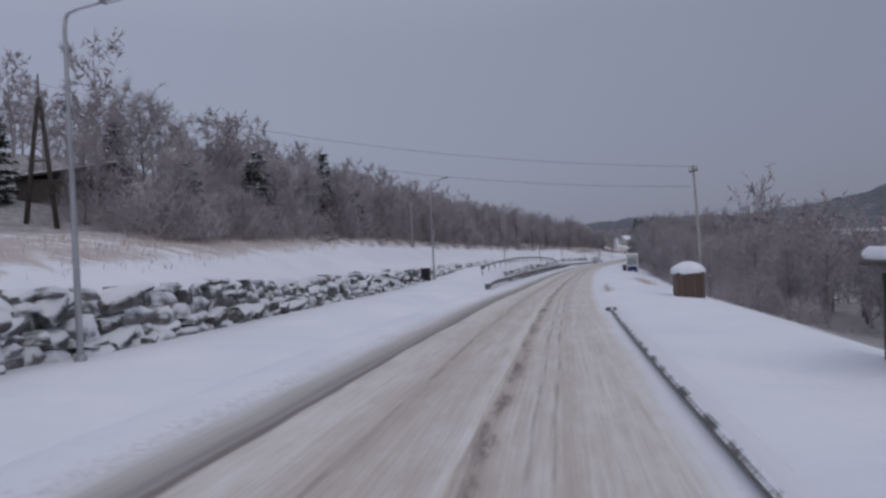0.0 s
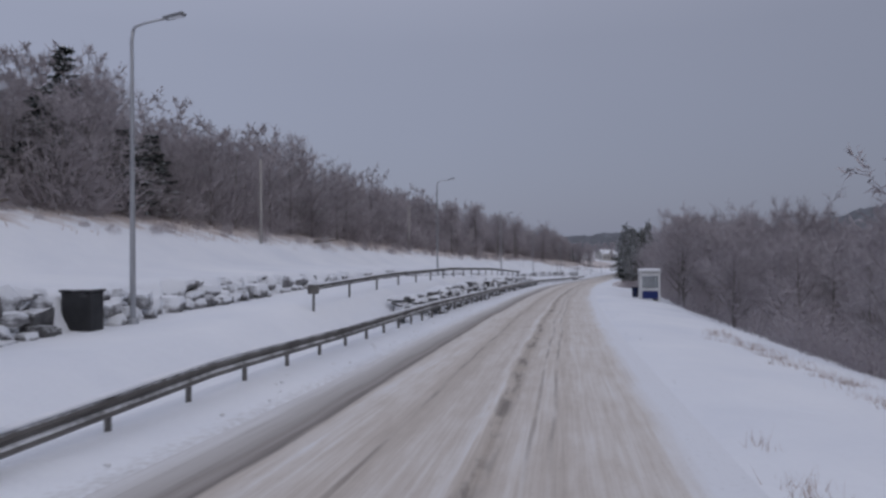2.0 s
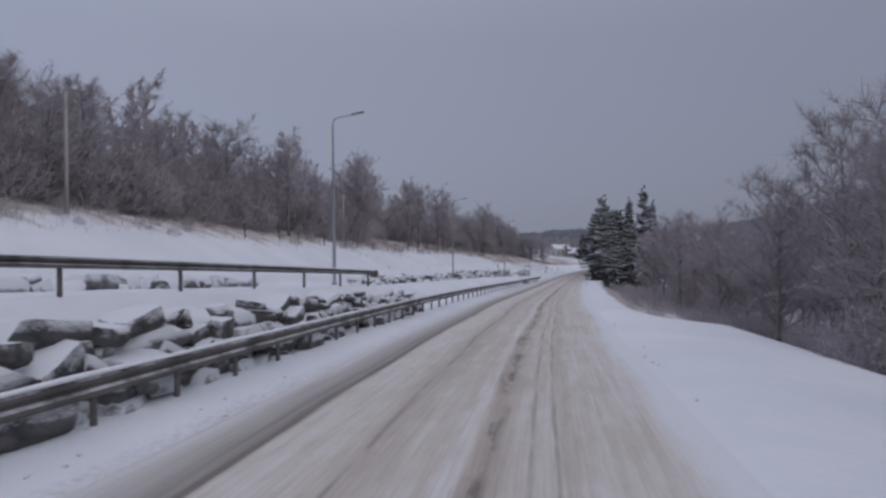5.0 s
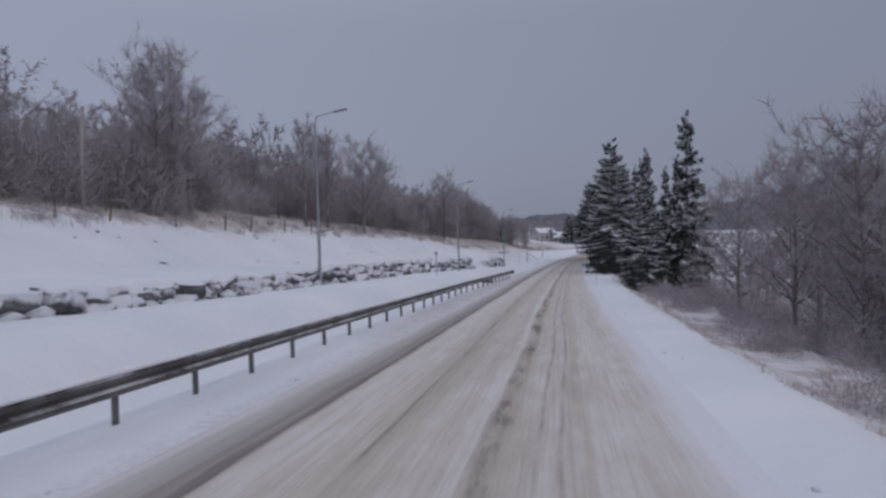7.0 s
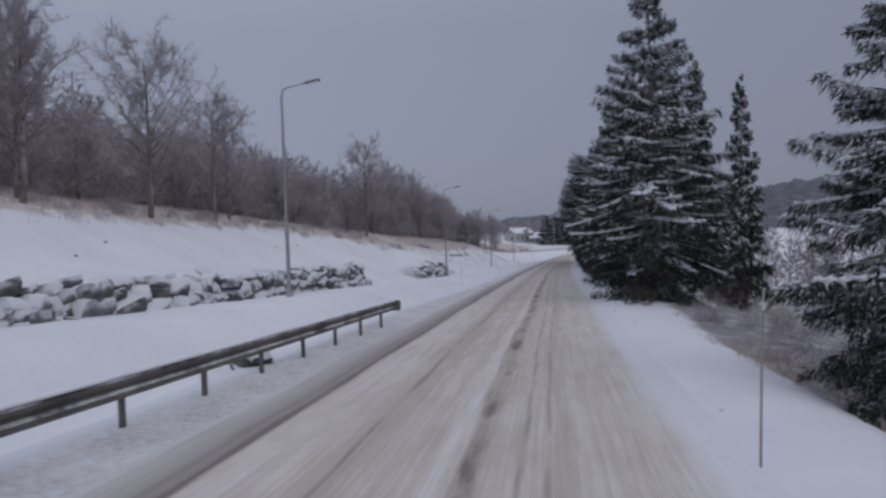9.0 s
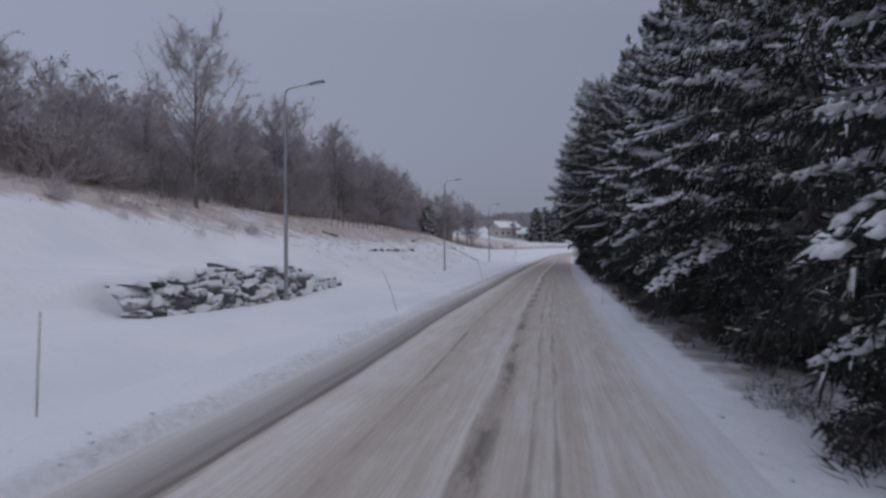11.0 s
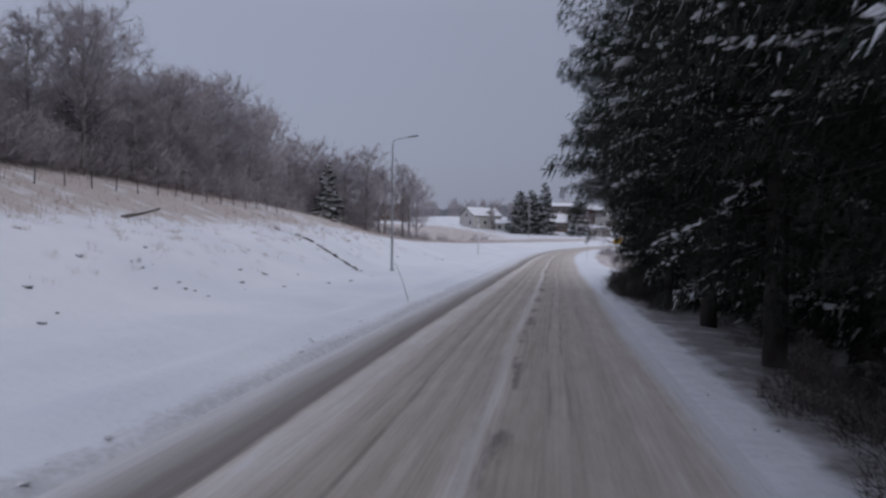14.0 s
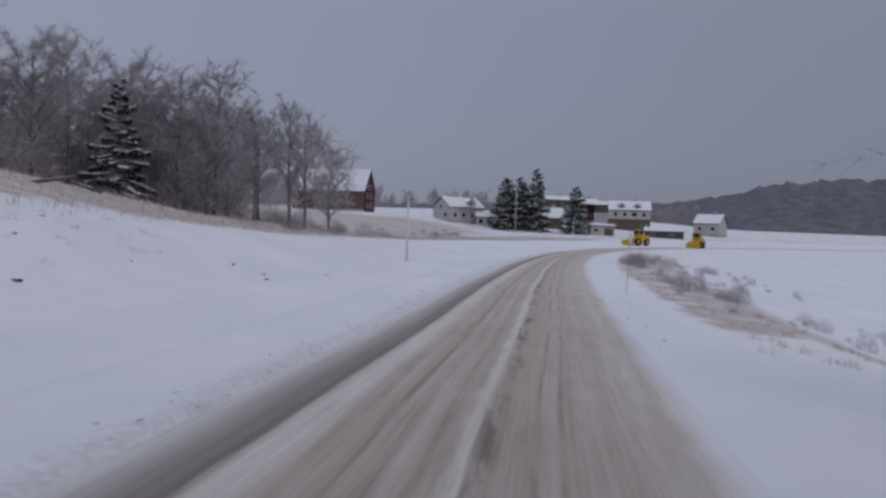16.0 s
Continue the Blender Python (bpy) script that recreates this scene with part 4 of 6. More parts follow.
for kind, s, d, top in ((0, 270, -3.9, 14.5), (1, 275, -4.1, 15.5), (0, 281, -3.8, 15), (1, 287, -3.9, 14.5), (0, 293, -3.9, 15), (1, 299, -4.1, 14),
                        (0, 304, -3.9, 13.5), (1, 307.5, -4.1, 14.5), (2, 257, -8.2, 15), (2, 261.5, -7.6, 13), (2, 266.5, -8.2, 15), (2, 271.5, -7.6, 13), (2, 276.5, -8.2, 16), (2, 281.5, -7.6, 13), (2, 286.5, -8.2, 16), (2, 291.5, -7.6, 14), (2, 296.5, -8.2, 15), (2, 301.5, -7.6, 13), (2, 306.5, -8.0, 14), (2, 311.5, -8.4, 12.5), (2, 309.8, -5.3, 13.0), (2, 313.6, -5.9, 12.0), (0, 311.8, -4.2, 15.0)):
    g = float(ground_h(s, d))
    plant(pine[kind], at(s, d, -0.1), rng.uniform(0, 360), (1.0 if 284 < s < 302 else 0.84, (top - g) / 13.0))
HILL_SPRUCE = "dark spruce with snow on its branches among bare trees"
hill_spruce = tree_thing("hill_spruce", conifer(71, 10.0, 2.2, 0.05, 22, 7, 0.3, 30, 0.3, 0.8, 0.8, 1.5), (BARK, NEEDLE, SNOW), HILL_SPRUCE, "tree", "spruces on the hillside")
snow_spruce = tree_thing("small_spruce", conifer(72, 6.6, 2.3, 0.02, 14, 7, 1.0, 120, 0.4, 0.95, 0.8, 0.8, 0.3, 0.35, -0.3, 0.8), (BARK, NEEDLE, SNOW), "small dark spruce with snowy branches on the slope", "tree")
for s, d, top in ((75.8, 29.9, 16.3), (72, 28, 12.5), (78, 27.5, 11.5), (68, 29, 12), (82, 28.5, 12), (60, 30, 14.0), (57, 29, 12.5), (44, 44, 17), (38, 46, 17), (30, 44, 16), (47, 29, 11), (318, 30, 11.5), (95, 46, 19), (112, 43, 18), (60, 46, 18.5), (126, 49, 19), (86, 52, 21), (140, 45, 17), (352, 44, 19), (360, 50, 20), (345, 52, 21)):
    g = float(ground_h(s, d))
    plant(hill_spruce, at(s, d, -0.1), rng.uniform(0, 360), (1.0, (top - g) / 10.0))
plant(snow_spruce, (80.4, 353.5, ground_z(80.4, 353.5) - 0.1), 20, (1.0, (4.4 - ground_z(80.4, 353.5)) / 6.6))
FAR_SPRUCE = tree_thing("garden_spruce", conifer(73, 17.0, 4.3, 0.03, 26, 8, 0.6, 44, 0.3, 0.8, 0.8, 1.9), (BARK, NEEDLE, SNOW), "tall spruce dusted with snow beside the houses", "tree", "spruces by the houses")
for x, y, hh, rr in ((147.5, 484, 15.0, 1.15), (152.5, 486, 15.5, 1.15), (157, 485, 18.3, 1.15), (166.8, 480, 13.5, 1.2), (155, 490, 14, 1.1), (150, 488, 14.5, 1.1)):
    plant(FAR_SPRUCE, (x, y, ground_z(x, y) - 0.2), rng.uniform(0, 360), (rr, hh / 17.0))
# bare roadside tree past the spruces, and bushes
frosted = tree_thing("frosted_tree", bare_tree(33, 10.0, 4.4, 20000, 0.012, fork=0.12, limbs=48, reach=0.17, brush=0.45), (FROST, FROST), "leafless roadside tree white with hoar frost", "tree")
plant(frosted, at(321.5, -5.4, -0.2), 40, (1.0, 1.05))
plant(frosted, at(329, -8.5, -0.2), 170, (0.9, 0.8))
plant(bare[3], (138.5, 486, ground_z(138.5, 486)), 10, (0.55, 0.95))


def bush(seed):
    r = np.random.default_rng(seed)
    n = 460
    a, rad = r.uniform(0, 6.28, n), 0.55 * np.sqrt(r.uniform(size=n))
    origin = np.stack([np.cos(a) * rad, np.sin(a) * rad, r.uniform(0, 1.0, n) * np.sqrt(np.maximum(0.05, 1 - (rad / 0.6) ** 2))], 1)
    ways = np.stack([np.cos(a) * rad, np.sin(a) * rad, 0.6 + 0 * a], 1) + r.normal(0, 0.5, (n, 3))
    ways /= np.linalg.norm(ways, axis=1, keepdims=True)
    return slivers(r, origin, ways, r.uniform(0.14, 0.42, n), r.uniform(0.009, 0.019, n))


def bush_stuff(name, spots, label, mat=TWIG):
    kinds = [bush(5), bush(6)]
    pieces = []
    for s, d, k in spots:
        v, f = kinds[int(rng.integers(0, 2))]
        a = rng.uniform(0, 6.28)
        rot = np.array(((math.cos(a), -math.sin(a), 0), (math.sin(a), math.cos(a), 0), (0, 0, 1)))
        pieces.append((v @ rot.T * (k, k, k * rng.uniform(0.7, 1.2)) + at(s, d, -0.05), f))
    v, f = gather(pieces)
    return tagged(mesh_part(name, arrays_mesh(name, v, f), mat, None), label, "bushes", kind="stuff")


edge_bushes = [q for q in [(s, float(wood_from(s)) + 11 * rng.uniform() ** 1.4, rng.uniform(1.2, 4.0)) for s in rng.uniform(-20, 375, 520)] if (q[0] > 42 or q[1] > 33) and not (334 < q[0] < 360 and q[1] < 30)]
edge_bushes += [(rng.uniform(40, 185), 25.5 + 8 * rng.uniform(), rng.uniform(1.8, 4.2)) for _ in range(260)] + [(rng.uniform(262, 334), 25.5 + 5 * rng.uniform(), rng.uniform(1.5, 3.4)) for _ in range(90)]
edge_bushes += [(s, float(wood_from(s)) + 1 + 6 * rng.uniform(), rng.uniform(2.2, 4.2)) for s in rng.uniform(128, 262, 190)]
edge_bushes += [(s, float(grass_from(s)) + 0.8 + 4.5 * rng.uniform(), rng.uniform(0.3, 1.1)) for s in rng.uniform(60, 262, 260)]
for _ in range(300):
    x, y = rng.uniform(86, 126), rng.uniform(358, 452)
    side = x - (100.0 + 0.4 * (y - 378))
    if -26 < side < 2:
        edge_bushes.append((*sd_of(x, y), rng.uniform(0.35, 1.0) if y > 372 else rng.uniform(0.9, 1.7)))
edge_bushes += [(rng.uniform(332, 380), 33 + 8 * rng.uniform(), rng.uniform(2.0, 4.2)) for _ in range(70)]
bush_stuff("wood_edge_bushes", edge_bushes, "leafless frosted undergrowth along the wood's edge")
right_bushes = [(rng.uniform(44, 205), -(9 + 8 * rng.uniform()), rng.uniform(1.0, 2.6)) for _ in range(260)] + [(rng.uniform(344, 400), -(5.2 + 12 * rng.uniform() ** 1.3), rng.uniform(0.25, 0.75)) for _ in range(80)]
right_bushes += [(rng.uniform(136, 205), -(4.6 + 5 * rng.uniform() ** 0.8), rng.uniform(0.4, 1.1)) for _ in range(150)]
right_bushes += [(378 + rng.normal(0, 1.2), -5.6 + rng.normal(0, 0.5), rng.uniform(0.7, 1.2)) for _ in range(8)] + [(352 + rng.normal(0, 2), -7.4 + rng.normal(0, 0.7), rng.uniform(0.5, 0.95)) for _ in range(7)]
right_bushes += [(rng.uniform(188, 206), -(8 + 7 * rng.uniform()), rng.uniform(0.5, 1.2)) for _ in range(25)]
# dead undergrowth, its colour darkened to deepen the shade beneath the spruces
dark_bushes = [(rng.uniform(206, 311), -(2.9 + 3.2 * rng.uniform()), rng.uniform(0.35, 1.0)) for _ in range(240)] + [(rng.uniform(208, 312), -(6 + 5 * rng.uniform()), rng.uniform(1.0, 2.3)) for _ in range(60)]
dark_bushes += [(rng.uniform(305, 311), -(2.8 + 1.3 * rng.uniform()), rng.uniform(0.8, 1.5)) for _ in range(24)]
bush_stuff("shaded_undergrowth", dark_bushes, "dead brown twigs and saplings under the spruces, coloured dark for their shade", DARKBROWN)
bush_stuff("roadside_bushes", right_bushes, "leafless frosted bushes and saplings below the verge")


def grass_stuff(name, count, label):
    """Dry grass that stands through the snow."""
    s = rng.uniform(-30, 440, count)
    d = grass_from(s) + 0.3 + 8.5 * rng.uniform(size=count) ** 0.8
    keep = lumps(s * 0.9, d * 1.3) + rng.uniform(-0.9, 0.9, count) > -0.1
    s, d = s[keep], d[keep]
    p = at(s, d, -0.02)
    ways = rng.normal(0, 0.32, p.shape) + np.array((0, 0, 1.0))
    ways /= np.linalg.norm(ways, axis=1, keepdims=True)
    v, f = slivers(rng, p, ways, rng.uniform(0.2, 0.6, len(p)), rng.uniform(0.02, 0.05, len(p)))
    return tagged(mesh_part(name, arrays_mesh(name, v, f), GRASS, None), label, "grass", kind="stuff")


grass_stuff("dry_grass", 34000, "pale dry grass standing through the snow")


def tuft_stuff(name, spots, label, blades=26, tall=0.35):
    """Tufts of dry grass, as one mesh."""
    s, d = (np.repeat([q[k] for q in spots], blades) for k in (0, 1))
    p = at(s + rng.normal(0, 0.16, len(s)), d + rng.normal(0, 0.12, len(s)), -0.02)
    ways = rng.normal(0, 0.45, p.shape) + np.array((0, 0, 1.0))
    ways /= np.linalg.norm(ways, axis=1, keepdims=True)
    v, f = slivers(rng, p, ways, rng.uniform(0.4, 1.0, len(p)) * tall, rng.uniform(0.006, 0.016, len(p)))
    return tagged(mesh_part(name, arrays_mesh(name, v, f), GRASS, None), label, "grass", kind="stuff")


tufts = [(s, float(grass_from(s)) - 5 + 6.5 * rng.uniform() ** 0.6) for s in rng.uniform(262, 345, 420)]
tufts += [(s, -2.25 - 0.06 * (s - 40) / 7 + rng.normal(0, 0.12)) for s in rng.uniform(40, 49, 22)] + [(s, -5.7 + rng.normal(0, 0.3)) for s in rng.uniform(52, 68, 70)]
tufts += [(s, -(3.7 + 2.2 * rng.uniform())) for s in rng.uniform(134, 204, 260)] + [(s, -(4.2 + 4 * rng.uniform())) for s in rng.uniform(334, 400, 220)]
tuft_stuff("grass_tufts", tufts, "dry grass tufts poking through the snowy verges", 22, 0.28)

# ---- street lamps ----
def street_lamp():
    """Tapered steel pole with a bent arm over the road and a flat head; the arm points along +x."""
    ob = tagged(new("street_lamp"), "galvanised steel street lamp with a single arm, unlit", "street lamp", "lamps along the road")
    tube("pole", [(0, 0, -0.4), (0, 0, 1.2), (0, 0, 4.5), (0, 0, 8.3), (0.04, 0, 8.6)], (0.085, 0.085, 0.068, 0.05, 0.048), 10, GALV, ob)
    tube("arm", [(0.02, 0, 8.56), (0.12, 0, 8.7), (0.4, 0, 8.78), (1.1, 0, 8.88)], (0.042, 0.04, 0.036, 0.034), 8, GALV, ob)
    bm = bmesh.new()
    box(bm, (1.38, 0, 8.93), (0.66, 0.24, 0.09), Matrix.Rotation(radians(-9), 3, "Y"), 0.03)
    head = part("lamp_head", bm, HEAD, ob)
    bm = bmesh.new()
    box(bm, (1.42, 0, 8.885), (0.42, 0.18, 0.02), Matrix.Rotation(radians(-9), 3, "Y"))
    part("lens", bm, LENS, head)
    part("base_collar", boxed(((0, 0, 0.06), (0.26, 0.26, 0.22)), bevel=0.05), GALV, ob)
    return ob


lamp = street_lamp()
for i, (s, d) in enumerate(((14.9, 11.95), (58.0, 12.3), (100.9, 12.3), (133.8, 11.4), (173.1, 12.45), (207.0, 10.9), (246.7, 10.8), (285.4, 10.7), (324.0, 10.7))):
    m = pose(*at(s, d).tolist(), 0, 0, yaw_at(s) - 90)
    if i:
        copy_thing(lamp, m)
    else:
        lamp.matrix_world = m


def short_lamp(x, y, height):
    """A shorter pale pole with a small lantern."""
    ob = thing("pole_lamp", (x, y, ground_z(x, y)), "pale pole with a small lantern head beside the road", "street lamp", "short pole lamps", -60)
    tube("pole", [(0, 0, -0.3), (0, 0, height * 0.5), (0, 0, height)], (0.085, 0.075, 0.065), 10, WHITEPAINT, ob)
    part("lantern", boxed(((0.28, 0, height - 0.22), (0.4, 0.14, 0.1)), bevel=0.03), HEAD, ob)


for x, y, tall in ((99.46, 352.53, 4.6), (143.5, 462, 12), (163, 472, 5)):
    short_lamp(x, y, tall)


# ---- guardrails ----
def guardrail(name, s0, s1, d_of, h_of, spacing, label, snow=True, depth=1, beam=1.0):
    """A W-beam rail on posts, from s0 to s1; depth: on which side of the rail the posts stand."""
    ob = thing(name, at_h(s0, d_of(s0), h_of(s0)), label, "guardrail")
    inv = ob.matrix_world.inverted()
    s = np.linspace(s0, s1, int(math.ceil(s1 - s0)) + 1)
    d = np.array([d_of(v) for v in s])
    h = np.array([h_of(v) for v in s])
    section = ((0.00, 0.155), (0.035, 0.14), (0.08, 0.105), (0.08, 0.055), (0.02, 0.02), (0.02, -0.02), (0.08, -0.055), (0.08, -0.105), (0.035, -0.14), (0.0, -0.155))
    section = tuple((a, b * beam) for a, b in section)
    rows = [at_h(s, d - depth * a, h + 0.735 - 0.155 * beam + b) for a, b in section]
    back = [at_h(s, d - depth * (a - 0.012), h + 0.735 - 0.155 * beam + b) for a, b in section[::-1]]
    ring = np.stack(rows + back, 1)
    off = np.array(ob.matrix_world.translation)
    n, k = ring.shape[:2]
    faces = [(i * k + j, i * k + (j + 1) % k, (i + 1) * k + (j + 1) % k, (i + 1) * k + j) for i in range(n - 1) for j in range(k)]
    faces += [tuple(range(k)), tuple((n - 1) * k + j for j in range(k))[::-1]]
    mesh_part("rail", arrays_mesh("rail", ring.reshape(-1, 3) - off, faces, False), STEEL, ob)
    if snow:
        wid = np.array([0.03 + 0.015 * math.sin(v * 1.7) for v in s])
        cap = np.stack([at_h(s, d - depth * 0.09, h + 0.72), at_h(s, d - depth * 0.06, h + 0.745 + wid * 0.5), at_h(s, d + 0 * wid, h + 0.75 + wid * 0.7), at_h(s, d + depth * 0.05, h + 0.735)], 1)
        k = 4
        faces = [(i * k + j, i * k + (j + 1) % k, (i + 1) * k + (j + 1) % k, (i + 1) * k + j) for i in range(n - 1) for j in range(k)]
        faces += [tuple(range(k)), tuple((n - 1) * k + j for j in range(k))[::-1]]
        mesh_part("snow_cap", arrays_mesh("snow_cap", cap.reshape(-1, 3) - off, faces, True), SNOW, ob, "thin strip of snow")
    bm = boxed(((0, 0, -0.1), (0.10, 0.05, 1.52)), ((0, 0.02, -0.1), (0.03, 0.07, 1.5)), bevel=0.008)
    post_me = bpy.data.meshes.new("post")
    bm.to_mesh(post_me)
    bm.free()
    post_me.materials.append(POST)
    for v in np.arange(s0 + 0.3, s1, spacing):
        q = new("post", post_me)
        q.parent = ob
        q.matrix_local = inv @ pose(*at_h(v, d_of(v) + depth * 0.06, h_of(v)).tolist(), 0, 0, yaw_at(v))
    for v in (s0, s1):
        q = mesh_part("end_plate", bpy.data.meshes.get("end_plate") or end_plate_mesh(), STEEL, ob)
        q.matrix_local = inv @ pose(*at_h(v, d_of(v) - depth * 0.04, h_of(v) + 0.58).tolist(), 0, 0, yaw_at(v))
    return ob


def end_plate_mesh():
    me = bpy.data.meshes.new("end_plate")
    bm = boxed(((0, 0, 0), (0.14, 0.42, 0.34)), bevel=0.05)
    bm.to_mesh(me)
    bm.free()
    return me


def main_d(s):
    return float(np.interp(s, (46, 52, 180, 201.5), (5.75, 5.85, 5.85, 5.1)))


guardrail("guardrail", 46.0, 201.5, main_d, lambda s: float(np.interp(s, (46, 51, 58, 70), (-0.25, -0.08, -0.09, 0.03))), 2.0, "weathered grey steel guardrail capped with snow beside the road")
guardrail("footpath_guardrail", 63.0, 132.0, lambda s: 8.75, lambda s: float(path_h(s)) - 0.02, 4.0, "dark steel guardrail along the raised snowy footpath", beam=0.68)
guardrail("short_guardrail", -14.0, 26.5, lambda s: -1.72, lambda s: -0.56 - 0.06 * max(0.0, (s - 18) / 8.5), 2.0, "low steel guardrail half buried in roadside snow", False, -1)


# ---- rock walls ----
def rock_meshes(count):
    made = []
    for i in range(count):
        r = np.random.default_rng(300 + i)
        bm = bmesh.new()
        bmesh.ops.create_cube(bm, size=1.0)
        bmesh.ops.subdivide_edges(bm, edges=bm.edges[:], cuts=2, use_grid_fill=True)
        off = Vector(r.uniform(-9, 9, 3))
        cuts = [(Vector(r.normal(0, 1, 3) * (1, 1, 0.8)).normalized(), r.uniform(0.40, 0.56)) for _ in range(6)]
        slope = r.uniform(-1, 1)
        for v in bm.verts:
            c = v.co.copy()
            v.co = c.lerp(c.normalized() * 0.6, 0.24) + noise.noise_vector(c * 1.3 + off) * 0.09
            v.co.z += 0.14 * c.x * slope
            for way, far in cuts:                                        # broken faces
                over = v.co.dot(way) - far
                if over > 0:
                    v.co -= way * over
        me = bpy.data.meshes.new("rock")
        bm.to_mesh(me)
        bm.free()
        me.materials.append(ROCK)
        me.shade_smooth()
        me.set_sharp_from_angle(angle=radians(34))
        made.append(me)
    return made


ROCKS = rock_meshes(12)
SNOWY_ROCKS = [me.copy() for me in ROCKS]
for me in SNOWY_ROCKS:
    me.materials[0] = ROCK_SNOWY


def rock_wall(name, s0, s1, d_of, base_of, top_of, label, size=0.85, batter=0.35, skip=0.0, meshes=None, row_h=0.46):
    """Fitted boulders, each laid on the lowest spot of those below it; each is a part."""
    ob = thing(name, at_h(s0, d_of(s0), base_of(s0)), label, "rock wall")
    inv = ob.matrix_world.inverted()
    r = np.random.default_rng(int(s0 * 7 + 900))
    step = 0.1
    cells = int((s1 - s0) / step)
    base = np.array([float(base_of(s0 + i * step)) for i in range(cells)]) - 0.1
    top = np.array([float(top_of(s0 + i * step)) for i in range(cells)])
    laid = base + r.uniform(-0.12, 0.05, cells)
    ceiling_of = top - 0.16 + 0.12 * np.sin(np.arange(cells) * 0.13) * r.uniform(0.3, 1.0, cells)
    for _ in range(3000):
        room = np.where(laid < ceiling_of, laid - base - 3.0, 9.0)
        i = j = int(np.argmin(room))
        if room[i] > 8:
            break
        while i > 0 and laid[i - 1] < laid[j] + 0.13:
            i -= 1
        run = j
        while run < cells - 1 and laid[run + 1] < laid[j] + 0.13:
            run += 1
        run += 1 - i
        if run < 3:                                                      # a crevice
            laid[i:i + run] += 0.14
            continue
        wide = size * float(r.choice((0.5, 0.75, 1.0, 1.3, 1.75), p=(0.2, 0.26, 0.26, 0.18, 0.1))) * r.uniform(0.85, 1.15)
        n = max(3, int(wide / step))
        n = run if run < n + 4 else n
        wide = n * step
        span = slice(i, i + n)
        z = float(np.quantile(laid[span], 0.4))
        frac = min(1.0, max(0.0, (z - base[i]) / max(0.3, top[i] - base[i])))
        tall = min(row_h * r.uniform(0.7, 1.7), wide * 0.8, max(0.2, float(top[span].mean()) - z + 0.12))
        laid[span] = np.maximum(laid[span], z + tall * r.uniform(0.82, 0.96))
        if frac > 0.45 and r.uniform() < skip:
            continue
        s = s0 + (i + n / 2) * step
        q = new("rock", (meshes or ROCKS)[int(r.integers(0, 12))])
        q.parent = ob
        spot = at_h(s, d_of(s) + batter * frac + r.normal(0, 0.12), z + tall * 0.46)
        q.matrix_local = inv @ pose(*spot.tolist(), r.uniform(-9, 9), r.normal(0, 6.5), yaw_at(s) + r.uniform(-14, 14) + 180 * int(r.integers(0, 2))) @ Matrix.Diagonal((wide * 1.1, r.uniform(0.6, 1.0), tall * 1.12, 1))
    return ob


# ---- poles, wires ----
def utility_pole(name, place, height, mat, label, lean=0.0, cross=True, radius=0.11):
    ob = thing(name, place, label, "utility pole", "poles on the slope")
    tube("pole", [(0, 0, -0.5), (0, 0, height * 0.5), (lean * height, 0, height)], (radius, radius * 0.88, radius * 0.7), 8, mat, ob)
    if cross:
        part("crossarm", boxed(((lean * height, 0, height - 0.35), (0.1, 1.3, 0.1)), bevel=0.015), WOODPOLE, ob)
        for y in (-0.55, 0, 0.55):
            bm = bmesh.new()
            bmesh.ops.create_cone(bm, cap_ends=True, segments=8, radius1=0.05, radius2=0.03, depth=0.16, matrix=Matrix.Translation((lean * height, y, height - 0.2)))
            part("insulator", bm, GALV, ob)
    return ob


utility_pole("utility_pole", at(85.9, 22.2), 6.2, PALEPOLE, "pale wooden pole on the snowy slope", cross=False)
utility_pole("utility_pole", at(129.5, 23.6), 6.0, PALEPOLE, "pale wooden pole before the wood", cross=False)
utility_pole("utility_pole", at(171, 24.5), 5.4, PALEPOLE, "crooked pale pole before the wood", 0.03, cross=False)
utility_pole("utility_pole", at(224, 34), 9.0, PALEPOLE, "pale wooden pole among the trees", cross=False)
right_pole = at(42.7, -7.7)
R_TALL = 6.5 - float(right_pole[2])
utility_pole("power_pole", right_pole, R_TALL, PALEPOLE, "weathered pale wooden power pole below the verge", -0.02)
a_at = np.array((-26.8, 44.0, ground_z(-26.8, 44.0)))
A_TALL = 13.4 - float(a_at[2])
a_top = a_at + np.array((0.55, 0.3, A_TALL))
frame_pole = thing("a_frame_pole", a_at, "dark weathered wooden A-frame power pole on the slope", "utility pole")
for dx in (-1.0, 1.0):
    tube("leg", [(dx * 1.05 + 0.5, 0, -0.4), (0.55 + dx * 0.06, 0.3, A_TALL)], (0.17, 0.13), 8, SPRUCEBARK, frame_pole)
part("brace", boxed(((0.52, 0.14, A_TALL * 0.5), (1.0, 0.1, 0.14)), bevel=0.02), WOODPOLE, frame_pole)
part("insulator", boxed(((0.6, 0.3, A_TALL + 0.06), (0.5, 0.12, 0.12)), bevel=0.02), GALV, frame_pole)
tube("top_pole", [(0.55, 0.3, A_TALL - 0.8), (0.55, 0.3, A_TALL + 1.5)], (0.08, 0.06), 8, WOODPOLE, frame_pole)


def wire(a, b, sag, label):
    t = np.linspace(0, 1, 25)[:, None]
    p = np.asarray(a) * (1 - t) + np.asarray(b) * t
    p[:, 2] -= sag * 4 * t[:, 0] * (1 - t[:, 0])
    base = p[0].copy()
    ob = tube("power_wire", p - base, np.full(25, 0.009), 4, WIRE, None)
    ob.location = base
    tagged(ob, label, "power line", "wires over the road")


